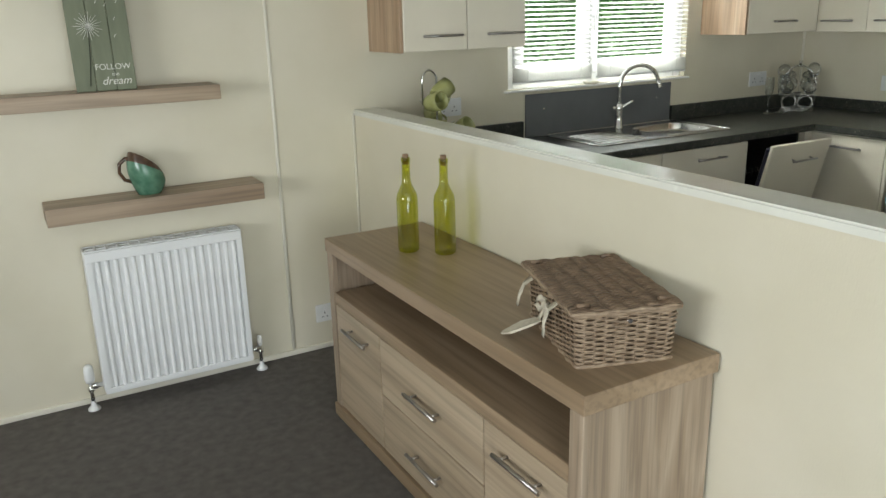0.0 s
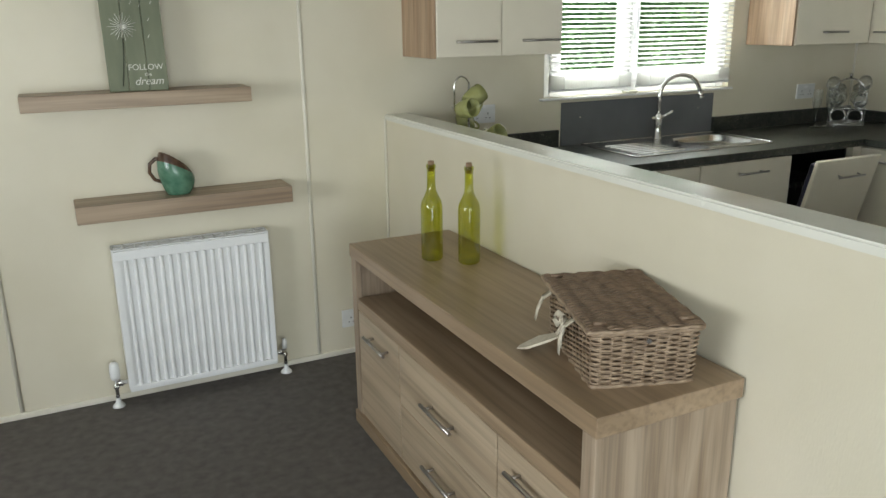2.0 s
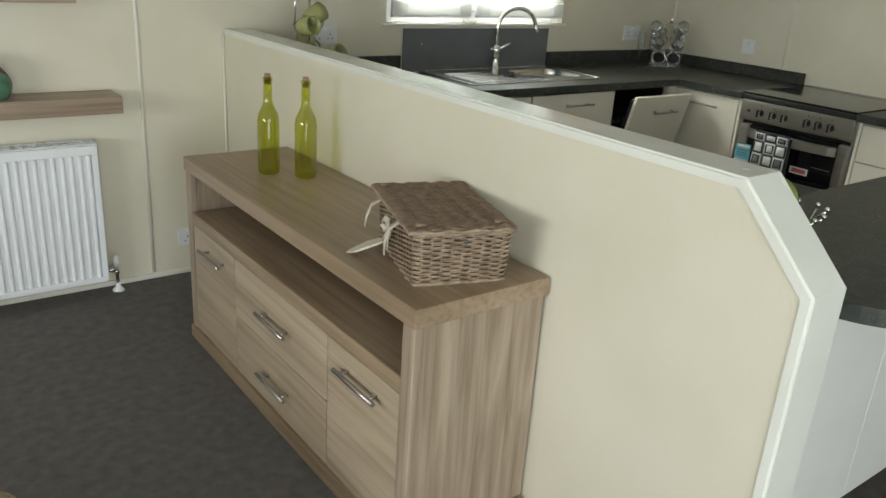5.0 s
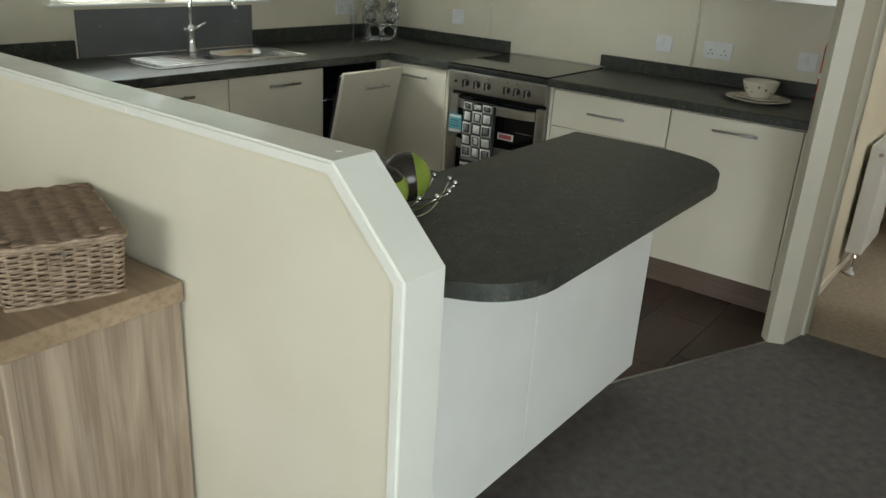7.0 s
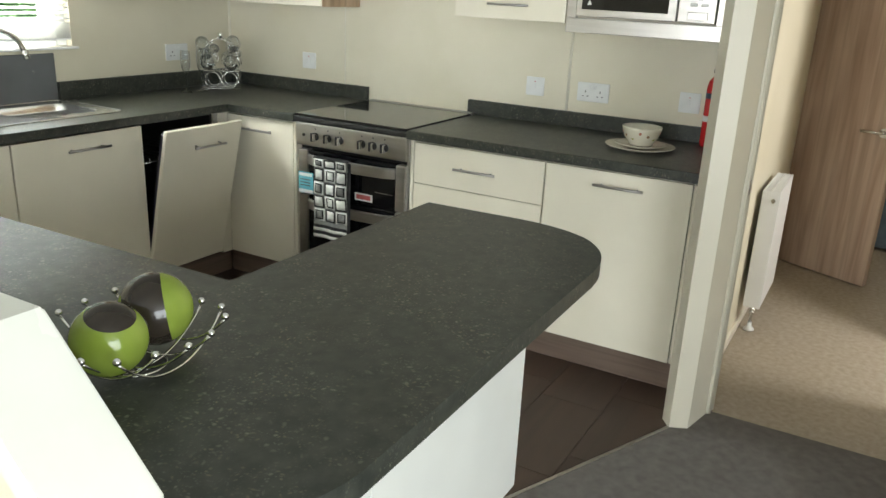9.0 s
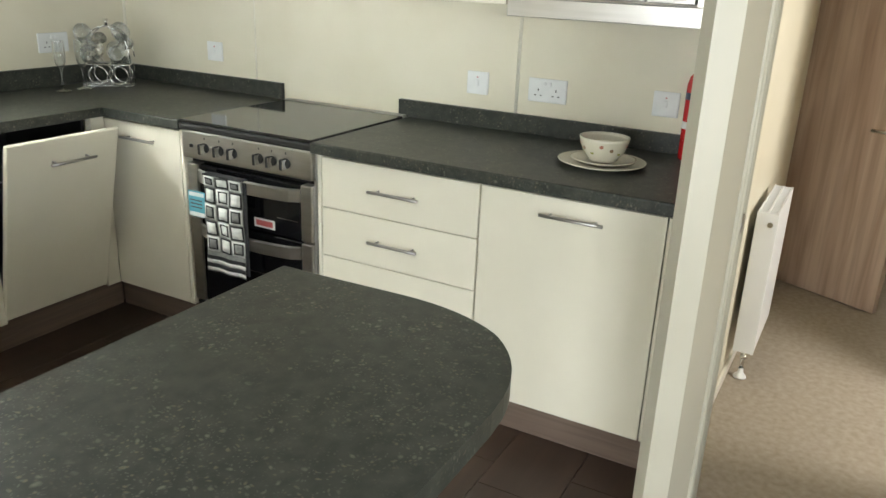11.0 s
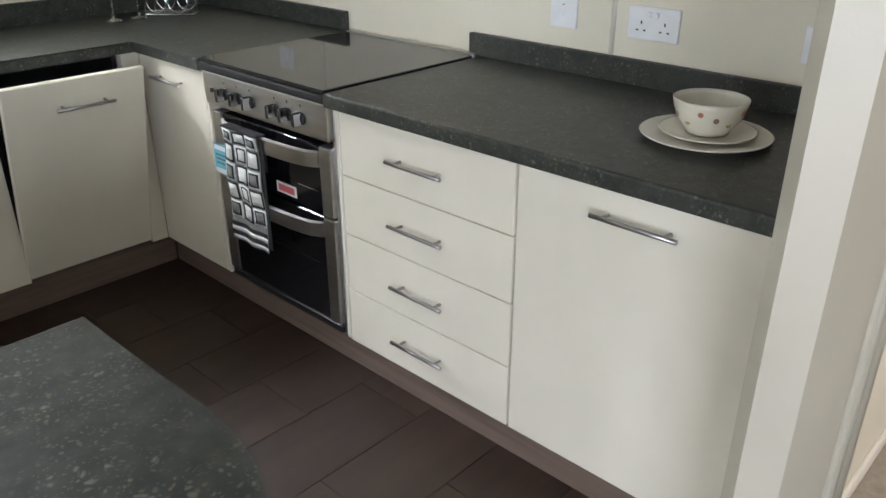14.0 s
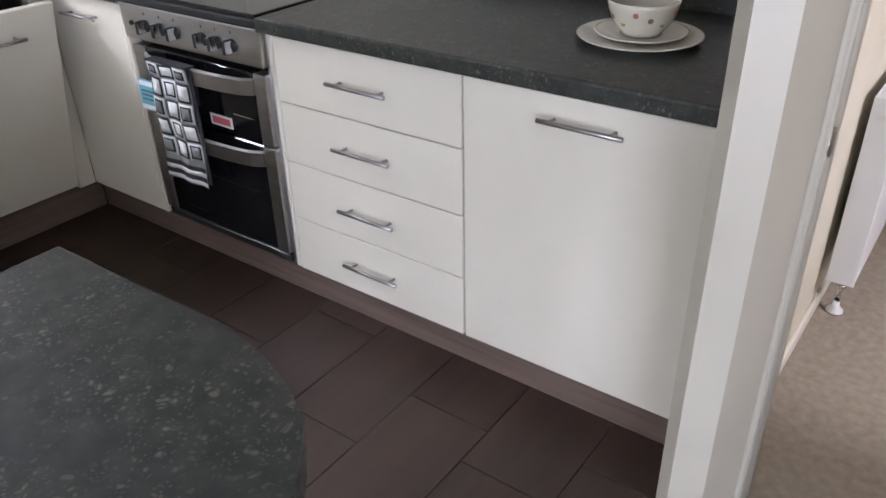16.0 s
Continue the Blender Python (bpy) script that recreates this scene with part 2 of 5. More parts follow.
PLINTHX = wood("plinth_oak_grain_x", (0.15, 0.105, 0.08), (0.19, 0.135, 0.105), (0.23, 0.17, 0.13), "x", 0.5, 9, 60, 0.2)
PLINTHY = wood("plinth_oak_grain_y", (0.15, 0.105, 0.08), (0.19, 0.135, 0.105), (0.23, 0.17, 0.13), "y", 0.5, 9, 60, 0.2)
TILE = wood("dark_wood_vinyl", (0.028, 0.015, 0.009), (0.037, 0.020, 0.012), (0.046, 0.025, 0.015), "x", 0.52, 5, 40, 0.12)
GROUT = varied("vinyl_joint", (0.13, 0.10, 0.08), (0.16, 0.125, 0.10), 0.6, scale=30)
GRANITE = granite("dark_granite_laminate")
STEEL = varied("brushed_steel", (0.50, 0.485, 0.46), (0.56, 0.545, 0.52), 0.32, 1.0, scale=60, stretch=(1, 0.05, 1))
SINKSTEEL = varied("sink_steel", (0.55, 0.55, 0.54), (0.62, 0.62, 0.61), 0.24, 1.0, scale=50, stretch=(0.1, 1, 1))
CHROME = plain("polished_chrome", (0.72, 0.72, 0.71), 0.08, 1.0)
NICKEL = plain("satin_nickel", (0.42, 0.40, 0.38), 0.28, 1.0)
WHITE = varied("white_enamel", (0.765, 0.775, 0.77), (0.785, 0.795, 0.79), 0.32, scale=5, detail=2, roughvar=0.02)
PLASTIC = varied("white_plastic", (0.74, 0.75, 0.74), (0.78, 0.79, 0.78), 0.32, scale=20)
UPVC = varied("white_window_plastic", (0.80, 0.80, 0.79), (0.84, 0.84, 0.83), 0.3, scale=10)
BLACKGLASS = plain("black_oven_glass", (0.006, 0.006, 0.007), 0.05)
HOBGLASS = plain("black_hob_glass", (0.012, 0.012, 0.012), 0.06)
BLACK = varied("black_plastic", (0.012, 0.012, 0.012), (0.02, 0.02, 0.02), 0.4, scale=20)
GREYSPLASH = varied("grey_splashback", (0.115, 0.12, 0.125), (0.135, 0.14, 0.145), 0.22, scale=5)
CLEAR = glassy("clear_glass", (0.97, 0.98, 0.98), 0.01)


def thin_glass(name, tint, gloss, most=0.35):
    """A thin shell of glass: light passes straight on, tinted, under a Fresnel gloss."""
    m = bpy.data.materials.new(name)
    m.use_nodes = True
    n, l = m.node_tree.nodes, m.node_tree.links
    n.remove(n["Principled BSDF"])
    tr, gl, fr, mx = n.new("ShaderNodeBsdfTransparent"), n.new("ShaderNodeBsdfGlossy"), n.new("ShaderNodeLayerWeight"), n.new("ShaderNodeMixShader")
    pw = n.new("ShaderNodeMapRange")
    pw.inputs["To Min"].default_value, pw.inputs["To Max"].default_value = 0.05, most
    tr.inputs["Color"].default_value = (*tint, 1)
    gl.inputs["Roughness"].default_value = 0.03
    fr.inputs["Blend"].default_value = gloss
    l.new(fr.outputs["Facing"], pw.inputs[0])
    l.new(pw.outputs[0], mx.inputs[0])
    l.new(tr.outputs[0], mx.inputs[1])
    l.new(gl.outputs[0], mx.inputs[2])
    l.new(mx.outputs[0], n["Material Output"].inputs["Surface"])
    return m


def lit_through(name, color, share, rough=0.5):
    """A thin sheet that lets part of the light through, as blind slats and leaves do."""
    m, n, l, b = base_mat(name, color, rough)
    tl, mx = n.new("ShaderNodeBsdfTranslucent"), n.new("ShaderNodeMixShader")
    tl.inputs["Color"].default_value = (*color, 1)
    mx.inputs[0].default_value = share
    l.new(b.outputs[0], mx.inputs[1])
    l.new(tl.outputs[0], mx.inputs[2])
    l.new(mx.outputs[0], n["Material Output"].inputs["Surface"])
    return m


BOTTLE = thin_glass("green_bottle_glass", (0.74, 0.76, 0.20), 0.35, 0.45)
THIN = thin_glass("thin_stemware_glass", (0.84, 0.86, 0.86), 0.55, 0.85)
SLAT = lit_through("white_blind_slat", (0.86, 0.86, 0.84), 0.65)
CORK = varied("cork", (0.22, 0.14, 0.08), (0.34, 0.23, 0.14), 0.8, scale=160)
WICKER = varied("brown_wicker", (0.17, 0.115, 0.072), (0.40, 0.30, 0.205), 0.5, scale=45, detail=6, bump=0.4, bscale=300, lo=0.3, hi=0.72)
WICKERL = varied("flat_brown_wicker", (0.12, 0.076, 0.045), (0.27, 0.185, 0.12), 0.42, scale=40, detail=6, bump=0.4, bscale=300, lo=0.3, hi=0.72)
CANVAS = varied("cream_canvas", (0.52, 0.47, 0.37), (0.62, 0.57, 0.46), 0.9, scale=60, bump=0.4, bscale=500)
JUGGREEN = varied("green_glaze", (0.055, 0.145, 0.095), (0.12, 0.25, 0.17), 0.2, scale=22, detail=6)
JUGBROWN = varied("brown_glaze", (0.055, 0.030, 0.018), (0.13, 0.075, 0.045), 0.2, scale=30)
CROCK = varied("cream_crockery", (0.66, 0.62, 0.50), (0.70, 0.66, 0.55), 0.15, scale=10)
OLIVEMUG = varied("olive_mug_glaze", (0.32, 0.33, 0.12), (0.40, 0.41, 0.18), 0.2, scale=20)
APPLE = varied("apple_green_gloss", (0.17, 0.235, 0.03), (0.23, 0.30, 0.05), 0.10, scale=12)
BROWNGLOSS = varied("dark_brown_gloss", (0.020, 0.015, 0.011), (0.032, 0.024, 0.018), 0.09, scale=12)
RED = varied("red_extinguisher_paint", (0.50, 0.015, 0.02), (0.58, 0.03, 0.03), 0.25, scale=10)
SIGN = varied("sage_green_boards", (0.16, 0.18, 0.12), (0.20, 0.22, 0.15), 0.7, scale=25, stretch=(1, 1, 0.2), bump=0.3)
SIGNDARK = plain("dark_stem_paint", (0.045, 0.05, 0.035), 0.8)
INKWHITE = plain("white_print", (0.72, 0.72, 0.66), 0.7)
LABELBLUE = plain("blue_card", (0.13, 0.42, 0.50), 0.5)
LABELWHITE = plain("white_card", (0.72, 0.72, 0.70), 0.5)
LABELRED = plain("red_print", (0.50, 0.10, 0.10), 0.5)
INKGREY = plain("grey_print", (0.10, 0.11, 0.12), 0.6)
TEATOWELW = varied("white_cotton", (0.66, 0.66, 0.62), (0.74, 0.74, 0.70), 0.9, scale=60, bump=0.5, bscale=700)
TEATOWELG = varied("grey_cotton", (0.19, 0.19, 0.18), (0.25, 0.25, 0.23), 0.9, scale=60, bump=0.5, bscale=700)
TEATOWELB = varied("black_cotton", (0.016, 0.016, 0.017), (0.028, 0.028, 0.03), 0.9, scale=60, bump=0.5, bscale=700)
DWBLUE = varied("dark_blue_inner_door", (0.012, 0.012, 0.035), (0.02, 0.02, 0.05), 0.35, scale=20)
LEATHER = varied("dark_brown_leather", (0.045, 0.027, 0.017), (0.065, 0.04, 0.026), 0.45, scale=30, bump=0.4, bscale=160)
WOVEN = varied("beige_chunky_weave", (0.20, 0.155, 0.095), (0.42, 0.345, 0.23), 0.9, scale=120, detail=3, bump=1.0, bscale=130)
LEAFM = lit_through("leaf_green", (0.23, 0.44, 0.18), 0.5)
GRASS = varied("lawn", (0.04, 0.09, 0.02), (0.08, 0.15, 0.035), 0.9, scale=8, bump=1, bscale=60)
BEDTEAL = varied("teal_bedding", (0.16, 0.33, 0.34), (0.24, 0.42, 0.42), 0.8, scale=30)
BEDWHITE = varied("pale_bedding", (0.55, 0.58, 0.58), (0.65, 0.67, 0.66), 0.8, scale=30)
BEDBLUE = varied("slate_blue_bed_base", (0.10, 0.14, 0.19), (0.14, 0.19, 0.24), 0.8, scale=30)

# ---------------------------------------------------------------- structure
N, E_, Z = 3.60, 4.65, 2.15
ground = structure("ground", B(-40, -40, -0.9, 50, 60, -0.62), GRASS, "mown green lawn around the building", "ground")
structure("floor", B(-2.7, -2.5, -0.12, 9.2, 3.75, -0.008), GROUT, "floor deck under the coverings", "floor")
slab_bm = bmesh.new()
slab(slab_bm, [(-2.6, -2.4), (3.985, -2.4), (3.985, 0.555), (3.90, 0.590), (3.775, 0.652), (3.0, 0.995), (2.54, 1.20), (1.60, 1.20), (1.60, N), (-2.6, N)], -0.008, 0.003)
structure("carpet_lounge", slab_bm, GREYCARPET, "dark grey-brown short pile carpet in the lounge", "carpet")
structure("carpet_hall", B(3.99, -2.4, -0.008, 9.0, 0.66, 0.001), BEIGECARPET, "pale beige carpet along the hall", "carpet")
trim_bm = bmesh.new()
tube(trim_bm, [(2.6, 1.174, 0.002), (3.0, 0.996, 0.002), (3.776, 0.653, 0.002)], 0.006, 6)
structure("trim_threshold", trim_bm, STEEL, "thin metal strip between carpet and vinyl", "trim")

wn = bmesh.new()
WX0, WX1, WZ0, WZ1 = 2.385, 3.612, 1.145, 2.02
box(wn, -2.7, N, -0.05, WX0, N + 0.09, Z)
box(wn, WX1, N, -0.05, 4.72, N + 0.09, Z)
box(wn, WX0, N, -0.05, WX1, N + 0.09, WZ0)
box(wn, WX0, N, WZ1, WX1, N + 0.09, Z)
structure("wall_north", wn, WALL, "cream vinyl-faced wall with a kitchen window", "wall")
structure("wall_east", B(E_, 0.66, -0.05, 4.72, N, Z), WALL, "cream vinyl-faced kitchen wall behind the cooker", "wall")
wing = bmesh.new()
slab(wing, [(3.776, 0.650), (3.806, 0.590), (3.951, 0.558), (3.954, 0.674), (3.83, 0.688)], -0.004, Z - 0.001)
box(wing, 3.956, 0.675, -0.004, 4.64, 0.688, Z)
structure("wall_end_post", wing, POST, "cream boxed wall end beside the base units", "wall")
structure("wall_hall_north", B(3.956, 0.620, -0.05, 6.2, 0.674, Z), WALL, "pale cream hall wall", "wall")
ww = bmesh.new()
box(ww, -2.7, -2.4, -0.05, -2.6, -0.2, Z)
box(ww, -2.7, 2.0, -0.05, -2.6, N, Z)
box(ww, -2.7, -0.2, -0.05, -2.6, 2.0, 0.85)
box(ww, -2.7, -0.2, 2.05, -2.6, 2.0, Z)
structure("wall_west", ww, WALL, "cream wall with a wide window", "wall")
ws = bmesh.new()
box(ws, -2.6, -2.5, -0.05, -1.4, -2.4, Z)
box(ws, 1.4, -2.5, -0.05, 9.1, -2.4, Z)
box(ws, -1.4, -2.5, 2.08, 1.4, -2.4, Z)
structure("wall_south", ws, WALL, "cream wall with a glazed patio opening", "wall")
wh = bmesh.new()
box(wh, 3.96, -2.4, -0.05, 4.06, -0.17, Z)
box(wh, 3.96, -0.17, 2.02, 4.06, 0.60, Z)
structure("wall_hall_west", wh, WALL, "cream cross wall beside the hall doorway", "wall")
hs = bmesh.new()
box(hs, 4.06, -0.24, -0.05, 4.42, -0.17, Z)
box(hs, 5.08, -0.24, -0.05, 6.2, -0.17, Z)
box(hs, 4.42, -0.24, 2.02, 5.08, -0.17, Z)
structure("wall_hall_south", hs, WALL, "cream hall wall with an open doorway", "wall")
he = bmesh.new()
box(he, 6.2, 0.654, -0.05, 6.28, 2.6, Z)
box(he, 6.2, -2.4, -0.05, 6.28, -0.13, Z)
box(he, 6.2, -0.13, 2.0, 6.28, 0.654, Z)
structure("wall_hall_end", he, WALL, "cream end wall with the bedroom doorway", "wall")
bw = bmesh.new()
box(bw, 9.0, -2.4, -0.05, 9.1, 2.6, Z)
box(bw, 6.28, 2.6, -0.05, 9.1, 2.7, Z)
structure("wall_bedroom", bw, WALL, "pale bedroom walls", "wall")
structure("ceiling", B(-2.7, -2.5, Z, 9.2, 3.75, Z + 0.08), CEIL, "white flat ceiling boards", "ceiling")

# low base mouldings and joint strips on the wallboards
structure("baseboard_north", B(-2.6, N - 0.012, 0.003, 1.50, N, 0.028, 0.003), TRIMC, "slim cream skirting", "baseboard")
structure("baseboard_partition", B(1.528, 0.80, 0.003, 1.538, 3.585, 0.026, 0.002), TRIMC, "slim cream skirting", "baseboard")
structure("baseboard_hall", B(4.12, 0.607, 0.001, 6.19, 0.620, 0.05, 0.003), TRIMC, "slim cream hall skirting", "baseboard")


def strip(p0, p1, r=0.008):
    return structure("trim_joint_strip", T([p0, p1], r, 8), TRIMC, "half-round cream strip over a wallboard joint", "trim")


for x in (1.166, -0.075):
    strip((x, N - 0.001, 0.03), (x, N - 0.001, Z))
strip((1.534, N - 0.003, 0.02), (1.534, N - 0.003, 1.10), 0.006)
strip((E_ - 0.001, 1.490, 0.965), (E_ - 0.001, 1.490, Z), 0.007)
strip((E_ + 0.001, 2.768, 0.905), (E_ + 0.001, 2.768, Z), 0.004)
strip((E_ - 0.004, N - 0.004, 0.965), (E_ - 0.004, N - 0.004, Z), 0.007)
strip((1.543, 1.582, 0.03), (1.543, 1.582, 1.09), 0.0028)

# low partition with a clipped corner and a pale capping
PX0, PX1 = 1.54, 1.655
pp = [(N, 0.0), (N, 1.108), (0.982, 1.108), (0.806, 0.930), (0.806, 0.0)]
pb = bmesh.new()
a = [pb.verts.new((PX0, y, z)) for y, z in pp]
b = [pb.verts.new((PX1, y, z)) for y, z in pp]
pb.faces.new(a)
pb.faces.new(b[::-1])
for i in range(len(pp)):
    pb.faces.new((a[i], a[(i + 1) % 5], b[(i + 1) % 5], b[i]))
partition = structure("wall_partition", pb, WALL, "low cream partition between lounge and kitchen", "wall")


def cap_line(off):
    """The capping's line along the partition, set off outwards, with mitred corners (y, z)."""
    k = math.tan(radians(22.5)) * off
    return [(N - 0.002, 1.108 + off), (0.982 - k, 1.108 + off), (0.806 - off, 0.930 + k), (0.806 - off, 0.003)]


cap = bmesh.new()
ring = cap_line(0.012) + cap_line(-0.012)[::-1]
ends = [[cap.verts.new((x, y, z)) for y, z in ring] for x in (PX0 - 0.005, PX1 + 0.005)]
for r0 in range(3):
    for e in ends:
        cap.faces.new((e[r0], e[r0 + 1], e[6 - r0], e[7 - r0]))
for r0 in range(8):
    cap.faces.new((ends[0][r0], ends[0][(r0 + 1) % 8], ends[1][(r0 + 1) % 8], ends[1][r0]))
bmesh.ops.recalc_face_normals(cap, faces=cap.faces)
outer = [cap.edges.get((e[r0], e[r0 + 1])) for e in ends for r0 in range(3)]
bmesh.ops.bevel(cap, geom=outer, offset=0.006, segments=3, affect="EDGES")
structure("trim_partition_cap", cap, CAP, "pale satin capping over the low partition and down its end", "trim")
for y in (2.42, 1.02):
    solid("screw_cap", L([(0.0, 0.002), (0.006, 0.0017), (0.008, 0)], (1.60, y, 1.120), 12), CAP, "small white screw cover on the capping", "screw cap", "screw caps")

# ---------------------------------------------------------------- kitchen window, blind and garden
win = thing("window_1", (3.0, N, WZ0), "white plastic double window above the sink", "window", kind="structure")
fr = bmesh.new()
for q in ((WX0, WZ0, WX0 + 0.055, WZ1), (WX1 - 0.055, WZ0, WX1, WZ1), (WX0 + 0.055, WZ0, WX1 - 0.055, WZ0 + 0.055), (WX0 + 0.055, WZ1 - 0.055, WX1 - 0.055, WZ1)):
    box(fr, q[0], N + 0.035, q[1], q[2], N + 0.085, q[3], 0.004)
part("window_frame", fr, UPVC, win)
for x0, x1 in ((WX0 + 0.055, 2.925), (2.925, WX1 - 0.055)):
    sb = bmesh.new()
    z0, z1 = WZ0 + 0.055, WZ1 - 0.055
    for q in ((x0, z0, x0 + 0.06, z1), (x1 - 0.06, z0, x1, z1), (x0 + 0.06, z0, x1 - 0.06, z0 + 0.06), (x0 + 0.06, z1 - 0.06, x1 - 0.06, z1)):
        box(sb, q[0] + 0.001, N + 0.022, q[1], q[2] - 0.001, N + 0.075, q[3], 0.005)
    sash = part("sash", sb, UPVC, win)
    pane = part("pane", B(x0 + 0.06, N + 0.048, z0 + 0.06, x1 - 0.06, N + 0.052, z1 - 0.06), CLEAR, sash)
    pane.visible_shadow = False
part("window_handle", box(B(2.945, N + 0.010, 1.42, 2.965, N + 0.022, 1.50, 0.003), 2.947, N - 0.006, 1.47, 2.963, N + 0.008, 1.58, 0.005), UPVC, win)
part("window_sill", B(WX0 - 0.025, N - 0.024, WZ0 - 0.012, WX1 + 0.022, N + 0.04, WZ0 - 0.001, 0.004), UPVC, win)
blind = thing("venetian_blind", (3.0, N - 0.02, 1.2), "white venetian blind with open slats at the kitchen window", "blind")
for x0, x1 in ((WX0 + 0.02, 2.905), (2.945, WX1 - 0.02)):
    part("headrail", B(x0, N - 0.035, 1.99, x1, N - 0.002, 2.03, 0.003), PLASTIC, blind)
    part("bottom_rail", B(x0, N - 0.03, 1.175, x1, N - 0.008, 1.187, 0.003), PLASTIC, blind)
    z = 1.192
    while z < 1.98:
        s = bmesh.new()
        vs = [[s.verts.new((x, N - 0.020 + dy, z + dz)) for dy, dz in ((-0.011, -0.0042), (0, 0.0010), (0.011, 0.0034))] for x in (x0, x1)]
        for k in range(2):
            s.faces.new((vs[0][k], vs[0][k + 1], vs[1][k + 1], vs[1][k]))
        part("slat", s, SLAT, blind)
        z += 0.0065 if z < 1.245 else 0.0235
    for x in (x0 + 0.08, x1 - 0.08):
        part("cord", T([(x, N - 0.033, 1.18), (x, N - 0.033, 2.0)], 0.0008, 4), PLASTIC, blind)
solid("soap_dish", L([(0.0, 0), (0.035, 0), (0.042, 0.012), (0.038, 0.013), (0.03, 0.006), (0, 0.006)], (2.93, N + 0.01, WZ0 - 0.001), 24), CROCK, "small pale dish on the window sill", "dish")


def hedge(name, x0, x1, y0, y1, z1, n, seed):
    rnd = random.Random(seed)
    verts, faces = [], []
    for _ in range(n):
        u = rnd.random()
        x, z = rnd.uniform(x0, x1), -0.6 + (z1 + 0.6) * u
        y = y0 + (y1 - y0) * rnd.random() ** 2 + 0.5 * noise.noise(Vector((x * 0.9, z * 0.9, seed)))
        z += 0.4 * noise.noise(Vector((x * 0.6, seed, 0)))
        s = rnd.uniform(0.035, 0.085)
        e = Euler((rnd.uniform(-1, 1), rnd.uniform(-1, 1), rnd.uniform(0, 6.3))).to_matrix()
        k = len(verts)
        for p in ((-s, 0, 0), (0, -0.45 * s, 0.12 * s), (s, 0, 0), (0, 0.45 * s, 0.12 * s)):
            verts.append(tuple(e @ Vector(p) + Vector((x, y, z))))
        faces.append((k, k + 1, k + 2, k + 3))
    me = bpy.data.meshes.new(name)
    me.from_pydata(verts, [], faces)
    me.materials.append(LEAFM)
    return tagged(new(name, me), "dense sunlit green hedge outside", "hedge", kind="stuff")


hedge("garden_hedge", -1, 9, 6.2, 7.6, 4.2, 26000, 3)
structure("backdrop_hedge_core", B(-2, 7.3, -0.6, 10, 7.8, 3.6), LEAFM, "dark inside of the garden hedge", "backdrop")
hedge("patio_hedge", -4, 6, -9.5, -8.2, 2.6, 9000, 5)

for nm, (x0, x1, z0, z1), y in (("window_2", (-1.4, 1.4, 0.0, 2.08), -2.45),):
    w2 = thing(nm, ((x0 + x1) / 2, y, z0), "white framed glazed patio doors", "window", kind="structure")
    f2 = bmesh.new()
    for q in ((x0, z0, x0 + 0.07, z1), (x1 - 0.07, z0, x1, z1), (x0 + 0.07, z0, x1 - 0.07, z0 + 0.07), (x0 + 0.07, z1 - 0.07, x1 - 0.07, z1), ((x0 + x1) / 2 - 0.06, z0 + 0.07, (x0 + x1) / 2 + 0.06, z1 - 0.07)):
        box(f2, q[0], y - 0.03, q[1], q[2], y + 0.03, q[3], 0.004)
    part("window_frame", f2, UPVC, w2)
w3 = thing("window_3", (-2.65, 0.9, 0.85), "wide white framed lounge window", "window", kind="structure")
f3 = bmesh.new()
for q in ((-0.2, 0.85, -0.14, 2.05), (1.94, 0.85, 2.0, 2.05), (-0.14, 0.85, 1.94, 0.91), (-0.14, 1.99, 1.94, 2.05), (0.87, 0.91, 0.93, 1.99)):
    box(f3, -2.68, q[0], q[1], -2.62, q[2], q[3], 0.004)
part("window_frame", f3, UPVC, w3)

# ---------------------------------------------------------------- worktops


def arc(cx, cy, r, a0, a1, n=10):
    return [(cx + r * math.cos(radians(a0 + (a1 - a0) * i / n)), cy + r * math.sin(radians(a0 + (a1 - a0) * i / n))) for i in range(n + 1)]


def bez(p0, p1, p2, n=10):
    return [tuple((1 - t) ** 2 * p0[k] + 2 * t * (1 - t) * p1[k] + t * t * p2[k] for k in (0, 1)) for t in [i / n for i in range(n + 1)]]


WT0, WT1 = 0.862, 0.90
pen = [(1.664, 2.995), (1.664, 0.81)] + bez((1.672, 0.80), (1.72, 0.672), (1.86, 0.667), 8) + [(2.77, 0.680)] + bez((2.79, 0.681), (2.915, 0.692), (2.990, 0.775), 8)[1:] + bez((2.999, 0.787), (3.052, 0.870), (3.052, 0.990), 8) + [(3.049, 1.281), (2.245, 1.270), (2.235, 2.995)]
wt1 = thing("peninsula_worktop", (2.3, 1.0, WT0), "dark green-black granite laminate peninsula worktop with a rounded end", "worktop")
part("top", slab(bmesh.new(), pen, WT0, WT1, 0.007), GRANITE, wt1)
wt2 = thing("sink_worktop", (2.8, 3.3, WT0), "dark granite laminate worktop carrying the inset sink", "worktop")
wb_ = bmesh.new()
for ol in ([(1.664, 2.996), (3.994, 2.996), (3.994, 2.58), (4.646, 2.58), (4.646, 3.19), (1.664, 3.19)], [(1.664, 3.19), (3.08, 3.19), (3.08, N - 0.003), (1.664, N - 0.003)], [(3.465, 3.19), (4.646, 3.19), (4.646, N - 0.003), (3.465, N - 0.003)], [(3.08, 3.51), (3.465, 3.51), (3.465, N - 0.003), (3.08, N - 0.003)]):
    slab(wb_, ol, WT0, WT1)
wb_.verts.ensure_lookup_table()
front = [e for e in wb_.edges if all(v.co.z > 0.89 and ((abs(v.co.y - 2.996) < 0.001 and v.co.x < 4) or (abs(v.co.x - 3.994) < 0.001)) for v in e.verts)]
